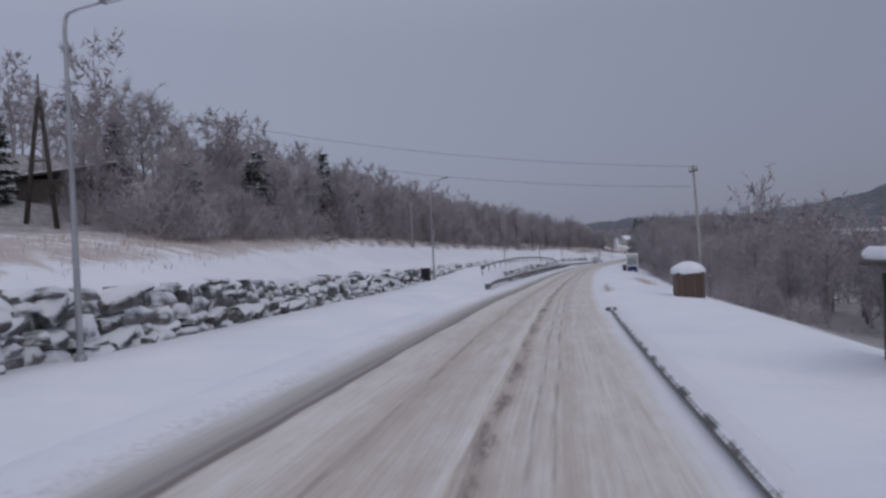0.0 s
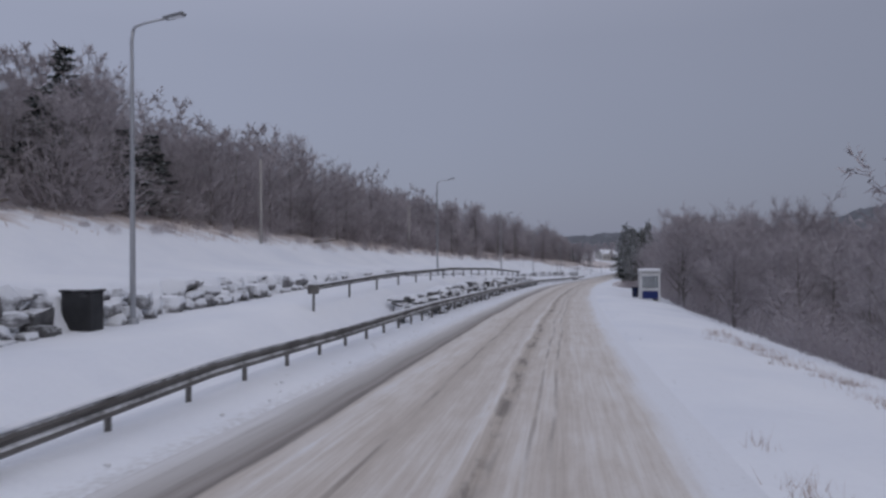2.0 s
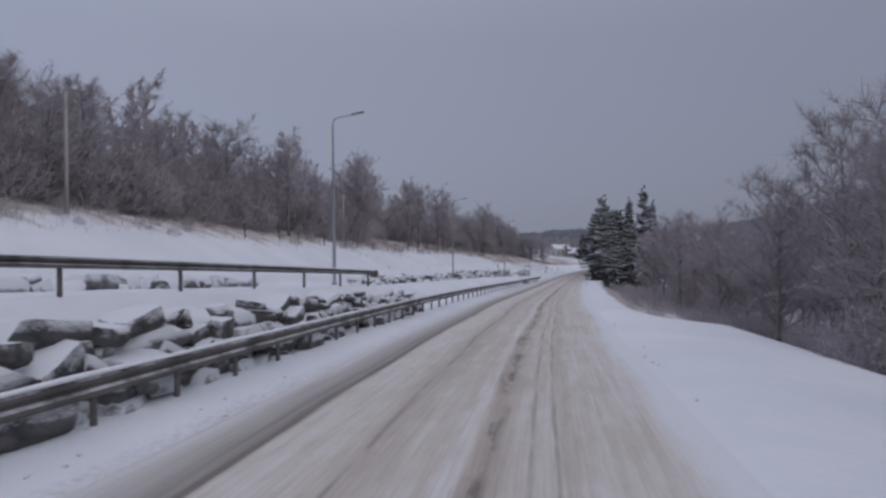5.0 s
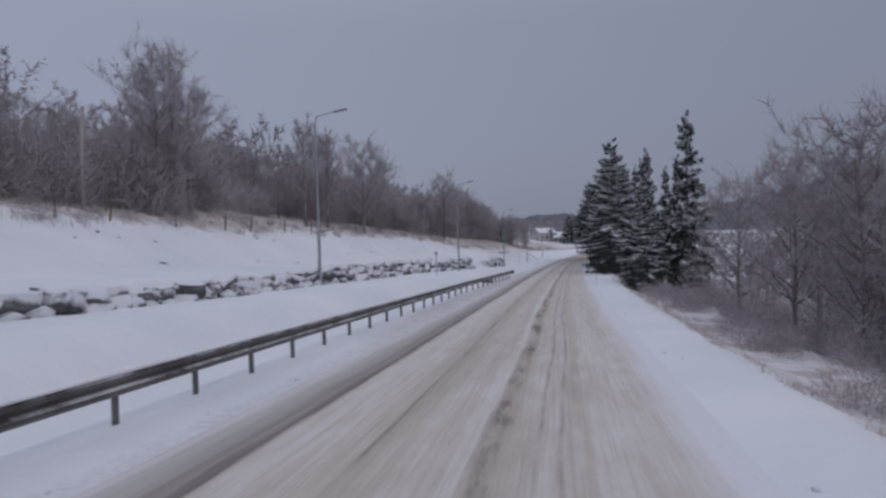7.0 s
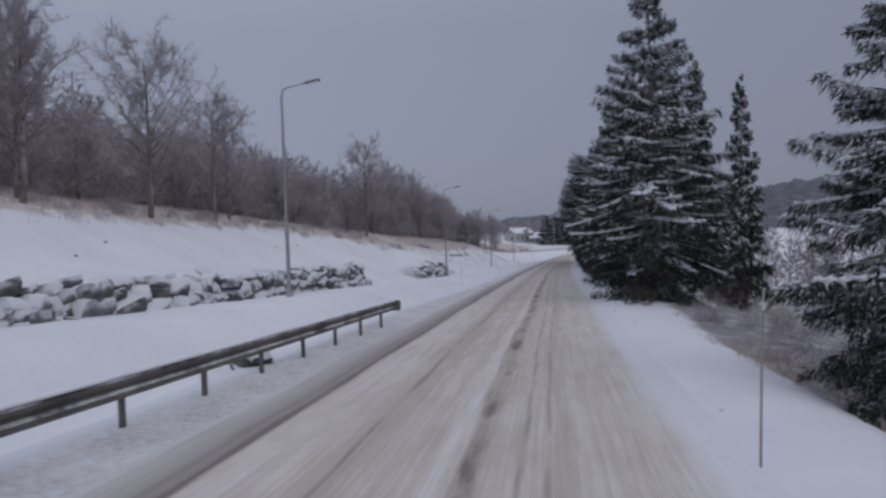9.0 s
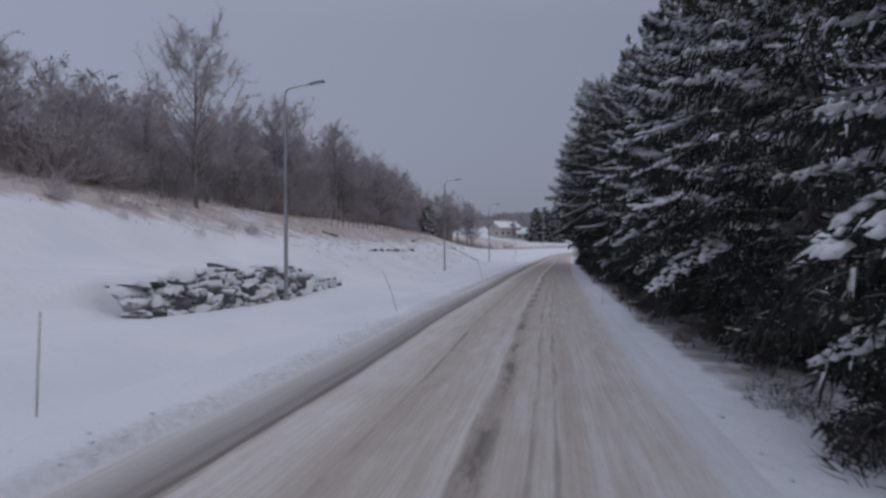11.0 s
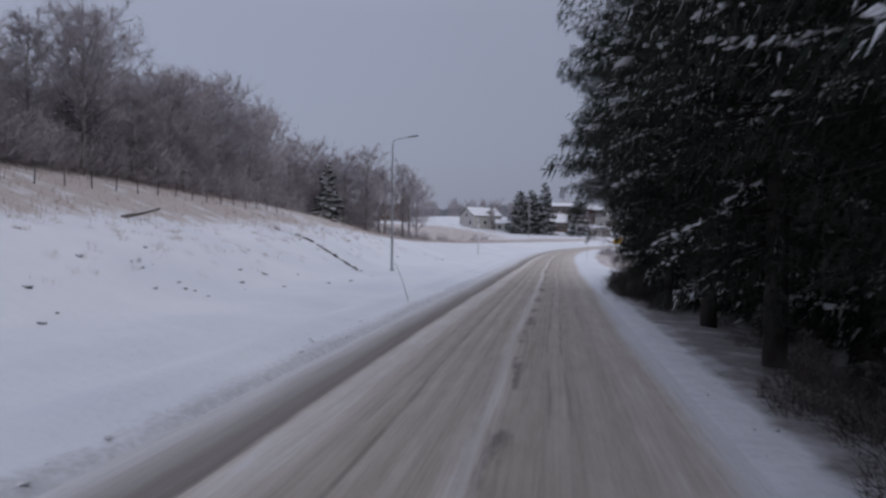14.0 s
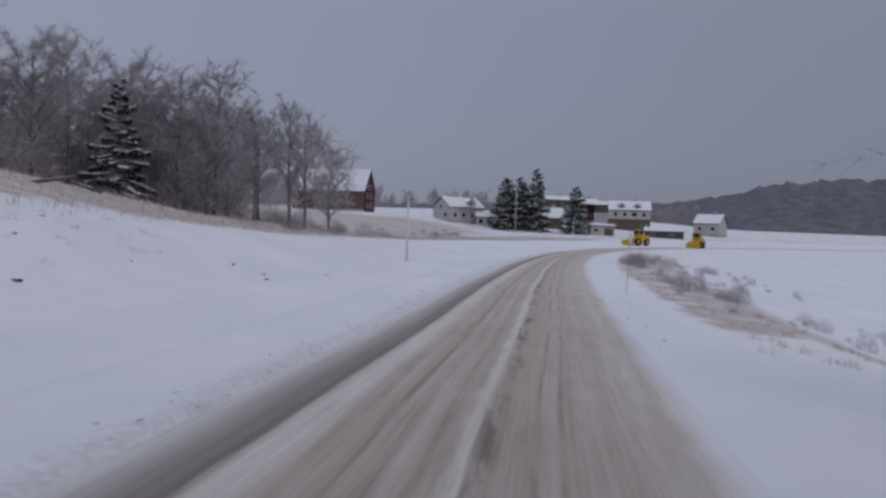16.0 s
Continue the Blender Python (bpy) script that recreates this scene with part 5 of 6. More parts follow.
r_top = right_pole + np.array((-0.02 * R_TALL, 0, R_TALL - 0.15))
for k, lift, fall, sag in ((-0.5, 0.75, 0.0, 1.3), (0.5, -0.4, 1.1, 1.5)):
    wire(a_top + np.array((0, k, 0.1 + lift)), r_top + np.array((0, k, -fall)), sag, "thin dark power wire sagging across the road")

# ---- roadside things ----
cab = thing("cable_cabinet", at(56.5, 12.75), "black roadside cable cabinet against the rock wall", "cabinet", yaw=yaw_at(56.5))
part("body", boxed(((0, 0, 0.5), (0.55, 0.9, 1.1)), bevel=0.03), BLACKBOX, cab)
part("lid", boxed(((0, 0, 1.08), (0.64, 1.0, 0.08)), bevel=0.03), BLACKBOX, cab)
part("door", boxed(((-0.285, 0, 0.5), (0.02, 0.8, 0.9)), bevel=0.008), BLACKBOX, cab)

# bus shelter
shelter = thing("bus_shelter", at(97.0, -6.2, 0.0), "white bus shelter with a snow-covered flat roof and blue panel", "bus shelter", yaw=yaw_at(97.0) - 90)
part("roof", boxed(((0, 0, 2.32), (1.7, 2.0, 0.12)), bevel=0.03), WHITEPAINT, shelter)
part("roof_snow", boxed(((0, 0, 2.44), (1.64, 1.94, 0.15)), bevel=0.06), SNOW, shelter, "layer of snow")
for x, y in ((-0.7, -0.85), (0.7, -0.85), (-0.7, 0.85), (0.7, 0.85)):
    part("frame_post", boxed(((x, y, 1.1), (0.16, 0.14, 2.4)), bevel=0.015), WHITEPAINT, shelter)
part("rear_panel", boxed(((0.7, 0, 1.2), (0.05, 1.55, 2.1))), GREYPAINT, shelter, "grey rear panel")
part("side_pane", boxed(((0, -0.87, 1.5), (1.22, 0.03, 0.95))), CLEAR, shelter, "glazed side pane")
part("side_panel", boxed(((0, -0.87, 0.45), (1.22, 0.05, 0.6)), bevel=0.01), BLUE, shelter, "blue lower panel")
part("side_rail", boxed(((0, -0.87, 0.88), (1.22, 0.08, 0.18)), bevel=0.01), WHITEPAINT, shelter)
part("side_rail", boxed(((0, -0.87, 2.06), (1.22, 0.08, 0.2)), bevel=0.01), WHITEPAINT, shelter)
part("far_pane", boxed(((0, 0.87, 1.2), (1.22, 0.03, 2.0))), GREYPAINT, shelter)
part("bench", boxed(((0.45, 0, 0.45), (0.35, 1.5, 0.06)), ((0.45, 0.6, 0.2), (0.3, 0.06, 0.45)), ((0.45, -0.6, 0.2), (0.3, 0.06, 0.45))), WOODPOLE, shelter)
bin_ob = thing("litter_bin", at(98.6, -5.2), "dark blue litter bin beside the shelter", "litter bin")
bm = bmesh.new()
bmesh.ops.create_cone(bm, cap_ends=True, segments=14, radius1=0.24, radius2=0.27, depth=0.8, matrix=Matrix.Translation((0, 0, 0.45)))
part("barrel", bm, NAVY, bin_ob)
part("rim", boxed(((0, 0, 0.88), (0.5, 0.5, 0.06)), bevel=0.03), BLACKBOX, bin_ob)

boulder = mesh_part("boulder", bpy.data.meshes.new("boulder"), None, None)
bm = bmesh.new()
bmesh.ops.create_icosphere(bm, subdivisions=3, radius=1.0)
for v in bm.verts:
    v.co = Vector((v.co.x * 0.42, v.co.y * 0.62, v.co.z * 0.34)) + noise.noise_vector(v.co * 1.4 + Vector((4, 1, 2))) * 0.13
bm.to_mesh(boulder.data)
bm.free()
boulder.data.materials.append(ROCK)
boulder.matrix_world = pose(*at(193.5, 6.3, 0.14).tolist(), 0, 0, 20)
tagged(boulder, "grey boulder with a cap of snow behind the guardrail", "boulder")

# green roadside shelter for parcels and bins, open at the front
green_shed = thing("roadside_shed", at(15.6, -7.7, -0.05), "small green timber shed with a thick snowy roof, open in front", "shed", yaw=yaw_at(15.6) - 90)
for y in (-1.05, 1.05):
    part("side_wall", boxed(((0.25, y, 1.0), (1.7, 0.08, 2.1)), bevel=0.01), GREENPAINT, green_shed)
part("rear_wall", boxed(((1.1, 0, 1.0), (0.08, 2.1, 2.1)), bevel=0.01), GREENPAINT, green_shed)
part("shelf", boxed(((0.2, 0, 0.85), (1.4, 2.0, 0.08)), bevel=0.015), WHITEPAINT, green_shed, "white-painted shelf")
bm = bmesh.new()
box(bm, (0.15, 0, 2.12), (2.3, 2.6, 0.1), Matrix.Rotation(radians(9), 3, "Y"), 0.02)
part("roof", bm, OLDWOOD, green_shed)
bm = bmesh.new()
box(bm, (0.15, 0, 2.34), (2.24, 2.54, 0.36), Matrix.Rotation(radians(9), 3, "Y"), 0.13)
part("roof_snow", bm, SNOW, green_shed, "thick rounded layer of snow", True)

# timber bin store with a dome of snow
hut = thing("timber_bin_store", at(38.2, -6.4), "small brown timber bin store with a dome of snow", "shed", yaw=yaw_at(38))
for k in range(7):
    part("plank", boxed(((-0.66 + k * 0.22, -0.62, 0.62), (0.2, 0.05, 1.45)), bevel=0.008), BROWNPAINT, hut)
    part("plank", boxed(((-0.72, -0.55 + k * 0.2, 0.62), (0.05, 0.18, 1.45)), bevel=0.008), BROWNPAINT, hut)
part("rear_wall", boxed(((0, 0.75, 0.6), (1.5, 0.05, 1.4)), ((0.72, 0.1, 0.6), (0.05, 1.3, 1.4))), BROWNPAINT, hut)
bm = bmesh.new()
bmesh.ops.create_icosphere(bm, subdivisions=3, radius=1.0)
for v in bm.verts:
    v.co = Vector((v.co.x * 0.9, v.co.y * 0.9, max(-0.15, v.co.z) * 0.55)) + noise.noise_vector(v.co * 1.3) * 0.05
    v.co += Vector((0, 0.05, 1.36))
part("snow_dome", bm, SNOW, hut, "rounded dome of snow", True)

# old shed behind the A-frame pole
shed_at = (-33.0, 60.0)
shed = thing("old_shed", (*shed_at, ground_z(*shed_at) - 0.2), "old dark timber shed with a sloping snowy roof", "shed", yaw=14)
part("rear_wall", boxed(((0, 2.3, 1.3), (7.4, 0.12, 2.9))), OLDWOOD, shed)
part("side_wall", boxed(((-3.6, 0, 1.2), (0.12, 4.6, 2.6))), OLDWOOD, shed)
part("front_wall", boxed(((-1.6, -2.2, 1.1), (4.0, 0.12, 2.4)), bevel=0.01), OLDWOOD, shed)
for x in (0.7, 2.2, 3.5):
    part("post", boxed(((x, -2.2, 1.35), (0.16, 0.16, 2.9)), bevel=0.02), OLDWOOD, shed)
bm = bmesh.new()
box(bm, (0, 0, 2.95), (8.6, 5.6, 0.14), Matrix.Rotation(radians(-8), 3, "Y"), 0.02)
part("roof", bm, OLDWOOD, shed)
bm = bmesh.new()
box(bm, (0, 0, 3.1), (8.5, 5.5, 0.14), Matrix.Rotation(radians(-8), 3, "Y"), 0.05)
part("roof_snow", bm, SNOW, shed, "layer of snow")


def marker(place, height, lean, yaw, label="thin frosted snow-marker stick leaning in the verge"):
    ob = thing("snow_marker_stick", place, label, "marker stick", "snow markers along the road", yaw)
    tube("stick", [(0, 0, -0.3), (lean * 0.5, 0, height * 0.5), (lean, 0, height)], (0.013, 0.012, 0.010), 6, STICK, ob)
    part("reflector", boxed(((lean * 0.9, 0, height * 0.9), (0.034, 0.034, 0.08)), bevel=0.008), WHITEPAINT, ob)
    return ob


for s, d, hh, lean, yaw in ((187.2, -1.95, 1.75, 0.1, -10), (246.3, -1.95, 1.2, 0.1, 0), (242, 4.9, 1.3, 0.55, 159), (267.5, 4.8, 1.4, 0.45, 159),
                            (303, 4.8, 1.3, 0.55, 159), (283, -3.0, 1.2, 0.1, 0), (298, -3.1, 1.3, 0.12, 0), (228, 6.5, 1.4, 0.2, 90)):
    marker(at(s, d), hh, lean, yaw)
sign = marker(at(347, -2.9), 2.1, 0.15, 30, "thin marker pole with a small round sign")
bm = bmesh.new()
bmesh.ops.create_cone(bm, cap_ends=True, segments=20, radius1=0.24, radius2=0.24, depth=0.03, matrix=Matrix.Translation((0.15, 0, 2.15)) @ Matrix.Rotation(radians(90), 4, "X") @ Matrix.Rotation(radians(20), 4, "Y"))
part("round_sign", bm, WHITEPAINT, sign, "small round white sign")
gauge = thing("valve_marker_post", at(189.5, 9.6), "grey water-valve marker post in the snow", "marker post", yaw=yaw_at(189))
tube("post", [(0, 0, -0.3), (0, 0, 1.75)], (0.035, 0.035), 8, GALV, gauge)
part("plate", boxed(((-0.05, 0, 1.6), (0.03, 0.22, 0.28)), bevel=0.01), GALV, gauge)

# fence on the slope, fallen logs, dark ditch
fence = thing("pasture_fence", at(296, 22.6), "row of thin weathered fence posts on the grassy slope", "fence")
f_inv = fence.matrix_world.inverted()
for k in range(26):
    s = 286 + k * 1.9
    q = tube("post", [(0, 0, -0.3), (0, 0, 0.85)], (0.035, 0.03), 6, OLDWOOD, fence)
    q.matrix_local = f_inv @ pose(*at(s, 22.6 + 0.02 * k).tolist(), rng.uniform(-5, 5), rng.uniform(-5, 5), 0)
fence_2 = thing("old_fence", at(160, 23.0), "row of old fence posts before the wood", "fence")
f_inv = fence_2.matrix_world.inverted()
for k in range(11):
    q = tube("post", [(0, 0, -0.3), (0, 0, 1.0)], (0.05, 0.045), 6, OLDWOOD, fence_2)
    q.matrix_local = f_inv @ pose(*at(146 + k * 5.1 + 0.8 * math.sin(k * 2.1), 22.8).tolist(), rng.uniform(-6, 6), rng.uniform(-6, 6), 0)
for s, d, yaw, long in ((309, 19, 40, 1.9), (347, 22.5, 10, 2.0), (349.5, 22.6, 150, 1.7), (277, 19.5, 120, 2.4), (201, 23, 30, 2.6), (99, 23, 20, 3.5), (101, 23.6, 60, 3.0), (64, 24, 30, 2.5)):
    log = tube("fallen_log", [(-long / 2, 0, 0.15), (0, 0, 0.35), (long / 2, 0.1, 0.6)], (0.09, 0.085, 0.06), 7, WOODPOLE, None)
    log.matrix_world = pose(*at(s, d).tolist(), 0, 0, yaw)
    tagged(log, "fallen weathered log with snow on top", "log", "fallen logs")

# ---- far houses ----
def window(parent, place, size, yaw=0):
    """A framed pane set in a wall that faces -y before the turn."""
    f = part("window_frame", boxed(((0, 0, 0), (size[0] + 0.16, 0.08, size[1] + 0.16)), bevel=0.01), WHITEPAINT, parent)
    f.matrix_local = pose(*place, 0, 0, yaw)
    p = part("pane", boxed(((0, -0.03, 0), (size[0], 0.06, size[1]))), GLASS, f)
    return f


def house(name, x, y, yaw, wide, deep, wall_h, rise, mat, label, windows, base=0.0, chimney=True, plinth=None, overhang=0.4):
    """Gabled house; the ridge runs along x, windows are (side, along, up, w, h)."""
    ob = thing(name, (x, y, ground_z(x, y) - 0.4), label, "house", yaw=yaw)
    w, dp, t = wide / 2, deep / 2, wall_h + base + 0.4
    bm = bmesh.new()
    ring = [(-dp, -1.5), (dp, -1.5), (dp, t), (0, t + rise), (-dp, t)]
    a = [bm.verts.new((-w, p, q)) for p, q in ring]
    b = [bm.verts.new((w, p, q)) for p, q in ring]
    bm.faces.new(a)
    bm.faces.new(b[::-1])
    for i in range(5):
        bm.faces.new((a[i], b[i], b[(i + 1) % 5], a[(i + 1) % 5]))
    bmesh.ops.recalc_face_normals(bm, faces=bm.faces[:])
    part("wall", bm, mat, ob)
    if plinth:
        part("plinth", boxed(((0, 0, (base - 1.2) / 2), (wide + 0.12, deep + 0.12, base + 2.0))), plinth, ob)
    slope = math.atan2(rise, dp)
    long = (dp + overhang) / math.cos(slope)
    for side in (-1, 1):
        bm = bmesh.new()
        c = Vector((0, side * (dp + overhang) / 2, t + rise - (dp + overhang) / 2 * math.tan(slope) + 0.12))
        box(bm, c, (wide + 2 * overhang, long, 0.16), Matrix.Rotation(-side * slope, 3, "X"), 0.02)
        roof = part("roof", bm, OLDWOOD, ob)
        bm = bmesh.new()
        box(bm, c + Vector((0, 0, 0.17)), (wide + 2 * overhang - 0.1, long - 0.05, 0.2), Matrix.Rotation(-side * slope, 3, "X"), 0.05)
        part("roof_snow", bm, SNOW, roof, "thick layer of snow")
    if chimney:
        part("chimney", boxed(((w * 0.3, 0, t + rise + 0.4), (0.7, 0.7, 1.4)), ((w * 0.3, 0, t + rise + 1.15), (0.8, 0.8, 0.15)), bevel=0.02), GREYPAINT, ob)
    for side, along, up, ww, wh in windows:
        if side == "front":
            window(ob, (along, -dp - 0.02, base + 0.4 + up), (ww, wh))
        elif side == "east":
            window(ob, (w + 0.02, along, base + 0.4 + up), (ww, wh), 90)
        else:
            window(ob, (-w - 0.02, along, base + 0.4 + up), (ww, wh), -90)
    return ob


def dormer(parent, x, y, z, wide, deep, mat, facing=-1):
    """A small gabled dormer with snow on it, set in a roof slope."""
    d = part("dormer", boxed(((x, y, z), (wide, deep, 1.3))), mat, parent)
    bm = bmesh.new()
    for side in (-1, 1):
        box(bm, (x + side * wide * 0.27, y, z + 0.88), (wide * 0.68, deep + 0.3, 0.22), Matrix.Rotation(radians(side * 28), 3, "Y"), 0.04)
    part("dormer_snow", bm, SNOW, d, "thick layer of snow")
    window(d, (x, y + facing * (deep / 2 + 0.02), z), (wide * 0.5, 0.8))


house_a = house("white_house", 136.5, 493, 24, 12.0, 8.0, 3.7, 2.7, CREAMPAINT, "cream wooden house with a snowy roof and dark windows",
      [("front", -4.2, 1.5, 1.0, 1.2), ("front", -1.2, 1.5, 1.1, 1.2), ("front", 1.8, 1.5, 1.1, 1.2), ("front", 4.4, 1.4, 1.3, 1.3), ("west", 0, 3.9, 0.9, 1.0), ("west", -2, 1.5, 1.0, 1.2), ("east", 0, 3.9, 0.9, 1.0)], 0.5, plinth=GREYPAINT)
dormer(house_a, 1.5, -2.6, 5.6, 2.4, 1.8, CREAMPAINT)
house("annex", 143.5, 489.5, -14, 5.0, 4.5, 2.3, 1.2, CREAMPAINT, "low cream annex with snowy roof beside the house", [("front", -1.2, 1.2, 1.2, 1.1), ("front", 1.1, 1.2, 1.2, 1.1)], 0.3, False)
barn = house("timber_barn", 102.5, 522, -26, 24.0, 9.5, 5.8, 6.6, BROWNPAINT, "large dark timber barn with a red gable and steep snowy roof",
             [("front", -7, 2.0, 1.2, 1.2), ("front", 3, 2.0, 1.2, 1.2)], 0.6, False, GREYPAINT)
bm = bmesh.new()
for wide, low, high in ((9.46, -0.2, 6.7), (7.4, 6.7, 8.1), (5.3, 8.1, 9.6), (3.2, 9.6, 11.0), (1.3, 11.0, 12.3)):
    box(bm, (12.06, 0, (low + high) / 2), (0.1, wide, high - low), None, 0.01)
part("gable", bm, REDPAINT, barn, "barn-red boarded gable")
for up in (2.4, 5.2, 8.0):
    for along in (-1.5, 1.5):
        window(barn, (12.13, along if up < 8 else along * 0.55, up), (1.1, 1.5 if up < 8 else 1.0), 90)
house("timber_house", 168.0, 503, -15, 7.5, 7.0, 3.0, 3.0, BROWNPAINT, "brown timber house with a broad snowy roof behind the spruce", [("front", -1.8, 1.4, 1.2, 1.2), ("front", 1.6, 1.4, 1.2, 1.2)], 0.3, True)
villa = house("white_villa", 199.0, 511, -24, 13.0, 9.0, 2.9, 2.9, CREAMPAINT, "pale two-storey house with snowy roof above a brown lower storey",
              [("front", -4.5, 1.5, 1.1, 1.2), ("front", -1.5, 1.5, 1.1, 1.2), ("front", 1.5, 1.5, 1.6, 1.2), ("front", 4.5, 1.5, 1.1, 1.2), ("west", -1.8, 1.5, 1.0, 1.1), ("west", 1.8, 1.5, 1.0, 1.1), ("west", 0, 3.7, 1.0, 1.0)], 3.3, plinth=BROWNPAINT)
for x in (-2.6, 2.4):
    dormer(villa, x, -2.9, 7.7, 2.4, 2.0, CREAMPAINT)
for x in (-4.5, 0.5, 4.5):
    window(villa, (x, -4.6, 1.6), (1.2, 1.0))
house("red_house", 197.0, 541, 12, 9.0, 8.0, 3.0, 2.0, REDPAINT, "faded red wooden house with snowy roof on the rise", [("front", -3, 1.6, 1.1, 1.1), ("front", 0, 1.6, 1.1, 1.1), ("front", 3, 1.6, 1.1, 1.1)], 2.6, plinth=BRICK)
house("brown_house", 187.0, 546, -10, 9.0, 8.0, 3.0, 1.4, OLDWOOD, "brown wooden house with low snowy roof and pale balcony", [("front", -2, 1.6, 1.4, 1.1), ("front", 2, 1.6, 1.4, 1.1)], 3.4, plinth=GREYPAINT)
house("dark_house", 203.0, 535, -25, 9.5, 8.0, 2.8, 1.1, OLDWOOD, "dark wooden house with a low wide snowy roof behind the villa", [("front", -2, 1.6, 1.4, 1.1), ("front", 2, 1.6, 1.4, 1.1)], 3.4, plinth=GREYPAINT, overhang=0.9)
house("garage", 174.5, 480, -14, 6.6, 5.0, 2.3, 0.35, CREAMPAINT, "low white garage with a brown door and flat snowy roof", [("front", -1.8, 1.2, 1.0, 0.8)], 0.1, False)
garage_door = part("garage_door", boxed(((1.7, -2.53, 1.25), (2.4, 0.06, 2.0)), bevel=0.01), BROWNPAINT, bpy.data.objects["garage"], "brown garage door")
house("small_white_house", 223.5, 502, -52, 8.0, 8.0, 3.2, 2.8, CREAMPAINT, "small white house with snowy gable roof", [("front", -2, 1.5, 1.0, 1.1), ("front", 2, 1.5, 1.0, 1.1), ("west", -1.6, 1.5, 1.0, 1.1), ("west", 1.6, 1.5, 1.0, 1.1), ("west", 0, 3.7, 0.9, 0.9)], 0.6, True, GREYPAINT)
house("long_shed", 194.5, 481, -26, 10.5, 4.5, 1.7, 0.9, OLDWOOD, "long low dark shed with snowy roof and fence boards", [("front", -3, 1.0, 1.2, 0.6), ("front", 2, 1.0, 1.2, 0.6)], 0.1, False)


# ---- yellow machines by the bend ----
def loader(name, x, y, yaw, label, lit=False):
    ob = thing(name, (x, y, ground_z(x, y) + 0.1), label, "wheel loader", "yellow machines by the bend", yaw)
    part("body", boxed(((-1.3, 0, 1.45), (2.6, 2.0, 1.2)), ((0.6, 0, 1.15), (1.6, 1.3, 0.7)), bevel=0.12), YELLOW, ob)
    cabin = part("cab", boxed(((-0.2, 0, 2.45), (1.4, 1.5, 1.5)), bevel=0.08), YELLOW, ob)
    part("cab_pane", boxed(((-0.2, 0, 2.6), (1.44, 1.3, 0.85)), ((-0.2, 0, 2.6), (1.2, 1.54, 0.85))), GLASS, cabin)
    bm = bmesh.new()
    for yy in (-0.55, 0.55):
        box(bm, (1.9, yy, 1.25), (2.4, 0.2, 0.3), Matrix.Rotation(radians(18), 3, "Y"), 0.03)
    part("lift_arms", bm, YELLOW, ob)
    part("bucket", boxed(((3.15, 0, 0.55), (0.25, 2.6, 1.0)), ((3.5, 0, 0.12), (0.8, 2.6, 0.14)), bevel=0.04), YELLOW, ob)
    for xx in (-1.5, 1.1):
        for yy in (-0.95, 0.95):
            bm = bmesh.new()
            bmesh.ops.create_cone(bm, cap_ends=True, segments=20, radius1=0.72, radius2=0.72, depth=0.5, matrix=Matrix.Translation((xx, yy, 0.65)) @ Matrix.Rotation(radians(90), 4, "X"))
            tyre = part("wheel", bm, RUBBER, ob)
            bm = bmesh.new()
            bmesh.ops.create_cone(bm, cap_ends=True, segments=16, radius1=0.36, radius2=0.36, depth=0.54, matrix=Matrix.Translation((xx, yy, 0.65)) @ Matrix.Rotation(radians(90), 4, "X"))
            part("rim", bm, YELLOW, tyre)
    for yy in (-0.5, 0.5):
        part("headlight", boxed(((1.42, yy, 1.5), (0.1, 0.2, 0.16)), bevel=0.03), LIT if lit else LENS, ob, "lit white headlight" if lit else "")
    part("beacon", boxed(((-0.2, 0, 3.3), (0.22, 0.22, 0.22)), bevel=0.05), YELLOW, ob)
    return ob


loader("wheel_loader", 160.0, 432, 200, "yellow wheel loader standing by the snowy bend")
loader("wheel_loader", 170.0, 426.5, 225, "yellow wheel loader with lit front lamps by the bend", True)

# ---- distant hills ----
def ridge(name, x0, y0, x1, y1, height, depth, seed, label):
    """A long wooded ridge far behind the houses."""
    n, m = 420, 12
    t, u = np.meshgrid(np.linspace(0, 1, n), np.linspace(0, 1, m), indexing="ij")
    way = unit(np.array((x1 - x0, y1 - y0)))
    out = np.array((-way[1], way[0]))
    ends = np.sin(np.clip(t, 0, 1) * math.pi) ** 0.6
    prof = sum(np.sin(t * f * 6.28 + seed * f) * a for f, a in ((1.3, 0.22), (2.9, 0.12), (7.1, 0.045), (17.0, 0.022), (41.0, 0.018), (73.0, 0.014)))
    z = -14 + height * ends * (0.85 + prof) * np.sin(u * math.pi * 0.5) ** 1.2 + np.random.default_rng(seed).normal(0, 1.7, t.shape) * (u > 0.1)
    x = x0 + (x1 - x0) * t + out[0] * depth * u
    y = y0 + (y1 - y0) * t + out[1] * depth * u
    idx = np.arange(n * m).reshape(n, m)
    quads = np.stack([idx[:-1, :-1], idx[1:, :-1], idx[1:, 1:], idx[:-1, 1:]], -1).reshape(-1, 4)
    me = arrays_mesh(name, np.stack([x, y, z], -1).reshape(-1, 3), quads, True)
    me.materials.append(FOREST)
    return tagged(new(name, me), label, "hill", kind="structure")


ridge("backdrop_hill", -1200, 1700, 1900, 1150, 66, 500, 3, "distant snowy wooded ridge")
ridge("backdrop_hill_east", 300, 1350, 1900, 0, 138, 600, 5, "distant wooded hill with snow beyond the houses")
ridge("backdrop_hill_south", 1200, 700, 700, -900, 70, 600, 8, "distant wooded hill across the valley")

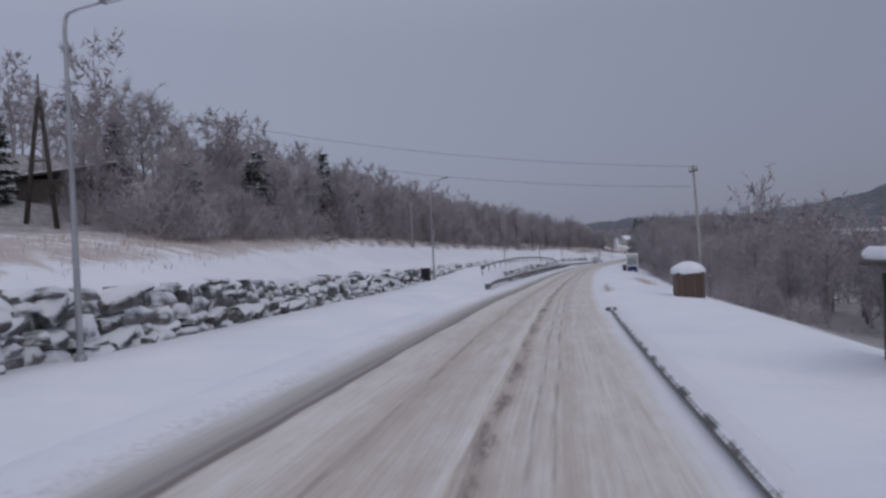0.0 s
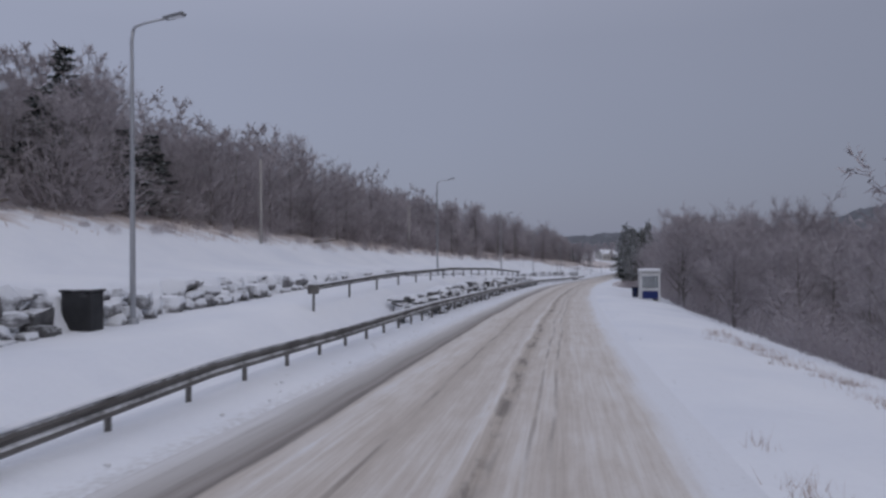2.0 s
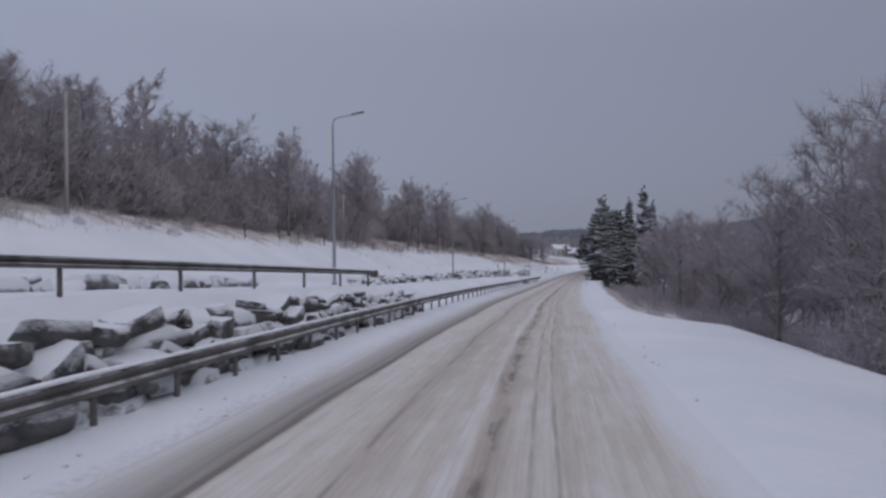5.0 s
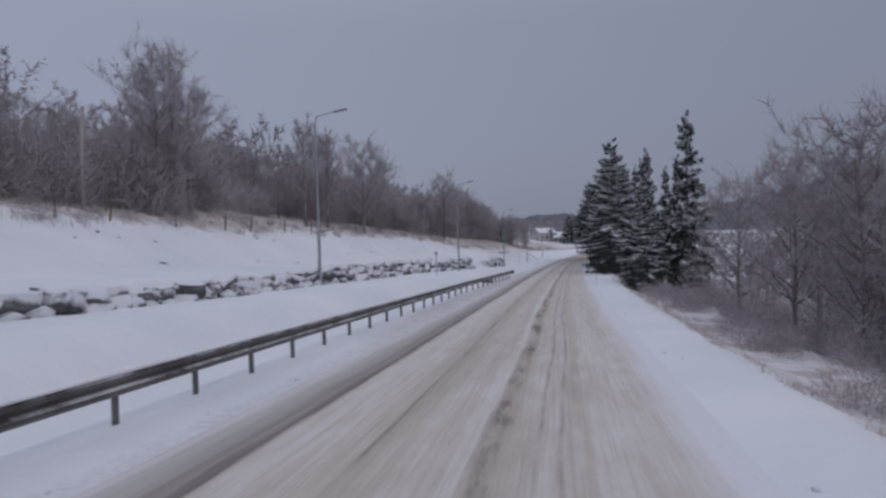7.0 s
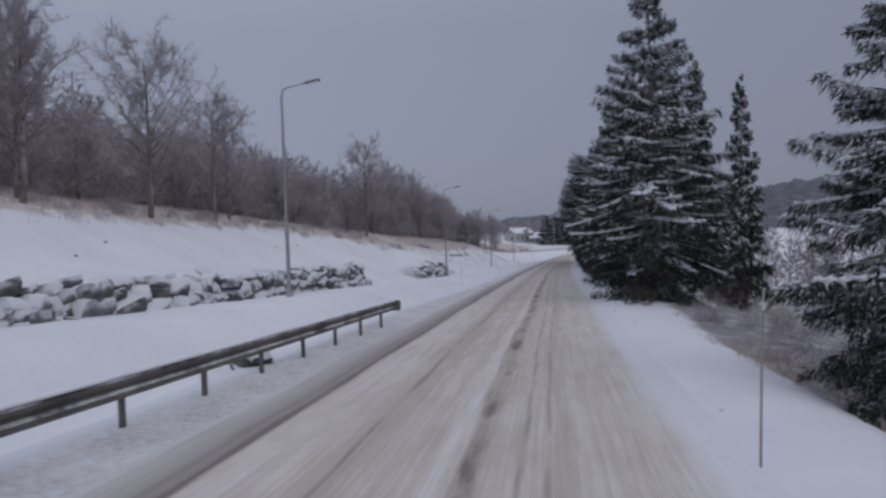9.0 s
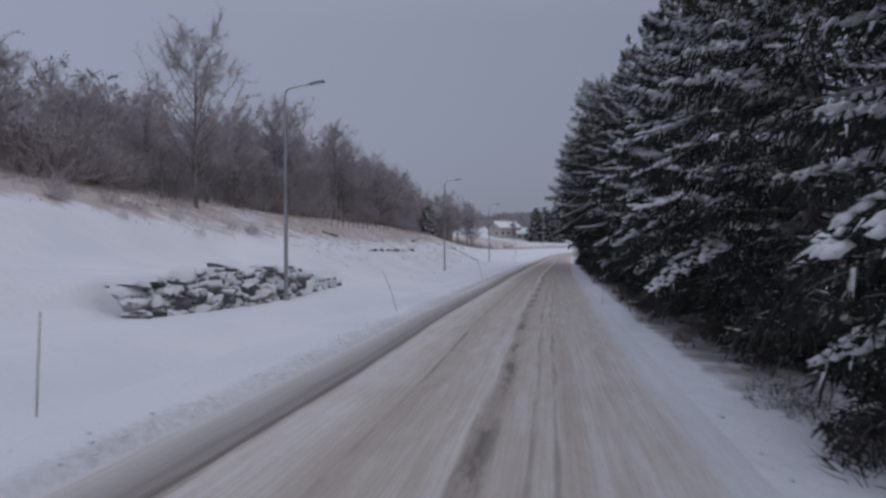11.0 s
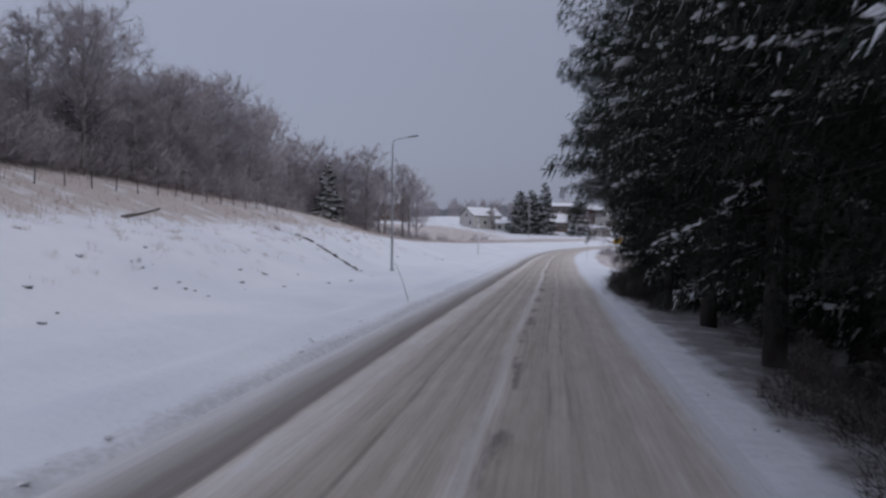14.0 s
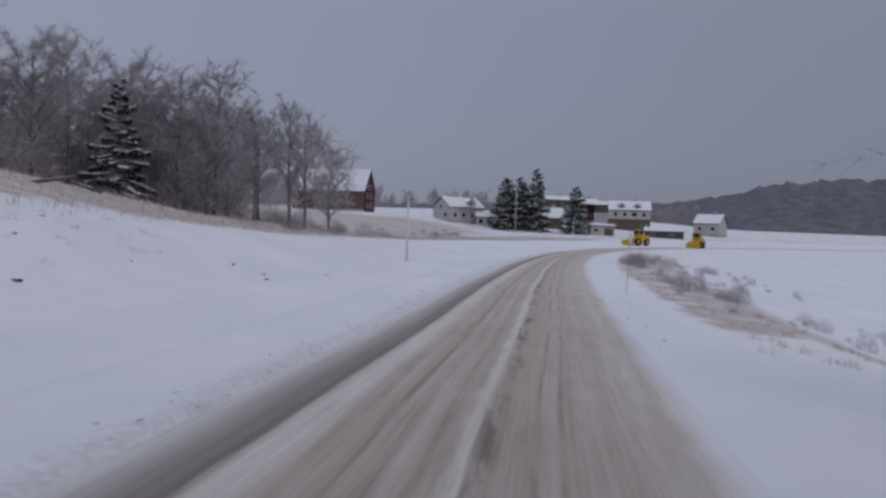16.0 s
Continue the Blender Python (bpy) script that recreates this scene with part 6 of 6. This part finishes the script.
# ---- rock walls, piece by piece ----
rock_wall("rock_wall", 4.0, 55.8, lambda s: 12.95, lambda s: float(path_h(s)) - 0.05, lambda s: float(wall_top(s)), "wall of large grey boulders capped with snow", 0.95, meshes=ROCKS[:7] + SNOWY_ROCKS[7:], row_h=0.38)
rock_wall("rock_wall_upper", 57.4, 128.0, lambda s: 13.0, lambda s: float(path_h(s)) + 0.05, lambda s: float(wall_top(s)) - 0.3, "low wall of snow-capped boulders behind the footpath", 0.75, skip=0.4, meshes=SNOWY_ROCKS)
rock_wall("rock_bank", 69.0, 131.0, lambda s: 6.48, lambda s: -0.1, lambda s: min(1.0, 0.7 + (s - 69) / 22) * (0.82 * float(path_h(s)) - 0.08), "bank of snowy grey boulders below the footpath", 0.86, 0.6, meshes=ROCKS[:10] + SNOWY_ROCKS[10:], row_h=0.32)
rock_wall("rock_wall_lower", 141.0, 221.5, lambda s: 12.75 - 0.9 * max(0.0, (s - 195) / 26), lambda s: float(path_h(s)) - 0.05, lambda s: float(wall_top(s)) + 0.05 - 0.28 * (1 - float(smooth(166, 180, s))), "low wall of grey boulders half covered with snow", 0.9, meshes=ROCKS[:4] + SNOWY_ROCKS[4:], row_h=0.4)
rock_wall("rock_wall_end", 237.5, 258.5, lambda s: 11.3 + 1.2 * max(0.0, (s - 248) / 11), lambda s: -0.05, lambda s: float(np.interp(s, (237, 240, 250, 257), (0.7, 1.35, 1.25, 0.35))), "short wall of large grey boulders with snow on top", 0.7, 0.7, meshes=ROCKS[:4] + SNOWY_ROCKS[4:], row_h=0.31)


def clods(name, spots, label, size, meshes):
    """Small stones and clods that show through the snow, as one mesh."""
    r = np.random.default_rng(len(name))
    pieces = []
    for s, d in spots:
        me = meshes[int(r.integers(0, 12))]
        v = np.empty(len(me.vertices) * 3, np.float32)
        me.vertices.foreach_get("co", v)
        k = size * r.uniform(0.5, 1.5)
        a = r.uniform(0, 6.28)
        rot = np.array(((math.cos(a), -math.sin(a), 0), (math.sin(a), math.cos(a), 0), (0, 0, 1)))
        pieces.append((v.reshape(-1, 3) * (1.5 * k, k, 0.55 * k) @ rot.T + at(s, d, 0.02), [tuple(p.vertices) for p in me.polygons]))
    v, f = gather(pieces)
    return tagged(mesh_part(name, arrays_mesh(name, v, f), meshes[0].materials[0], None), label, "stones", kind="stuff")


SOIL = [me.copy() for me in ROCKS]
for me in SOIL:
    me.materials[0] = DARKBROWN
ledge = []
for a, b in ((277, 283.5), (284, 289), (292, 294)):
    ledge += [(rng.uniform(a, b), 15.7 + rng.normal(0, 0.1)) for _ in range(26)]
clods("slope_ledge_clods", ledge, "broken dark earth and stones along a ledge in the snow", 0.14, SOIL)
clods("slope_stones", [(rng.uniform(262, 350), rng.uniform(10, 20)) for _ in range(40)] + [(rng.uniform(290, 312), rng.uniform(11.5, 15.5)) for _ in range(34)] + [(rng.uniform(150, 240), rng.uniform(17, 22)) for _ in range(30)], "small stones and tufts showing through the snow", 0.11, ROCKS)
clods("ditch_stones", [(320.7 + 3.3 * t + rng.normal(0, 0.1), 12 + 7 * t + rng.normal(0, 0.08)) for t in rng.uniform(0, 1, 70)], "dark stony ditch running down the snowy slope", 0.13, SOIL)

CLODS = [me.copy() for me in ROCKS]
for me in CLODS:
    me.materials[0] = SLUSH
bank = []
for _ in range(300):
    s = rng.uniform(203, 350)
    bank.append((s, float(left_edge(s)) + 1.1 + rng.normal(0, 0.28)))
bank += [(rng.uniform(30, 345), -2.1 - abs(rng.normal(0, 0.25))) for _ in range(120)]
bank += [(rng.uniform(46, 205), 5.1 + rng.normal(0, 0.2)) for _ in range(150)]
clods("plough_clods", bank, "clods of dirty snow thrown up along the road's edges", 0.042, CLODS)
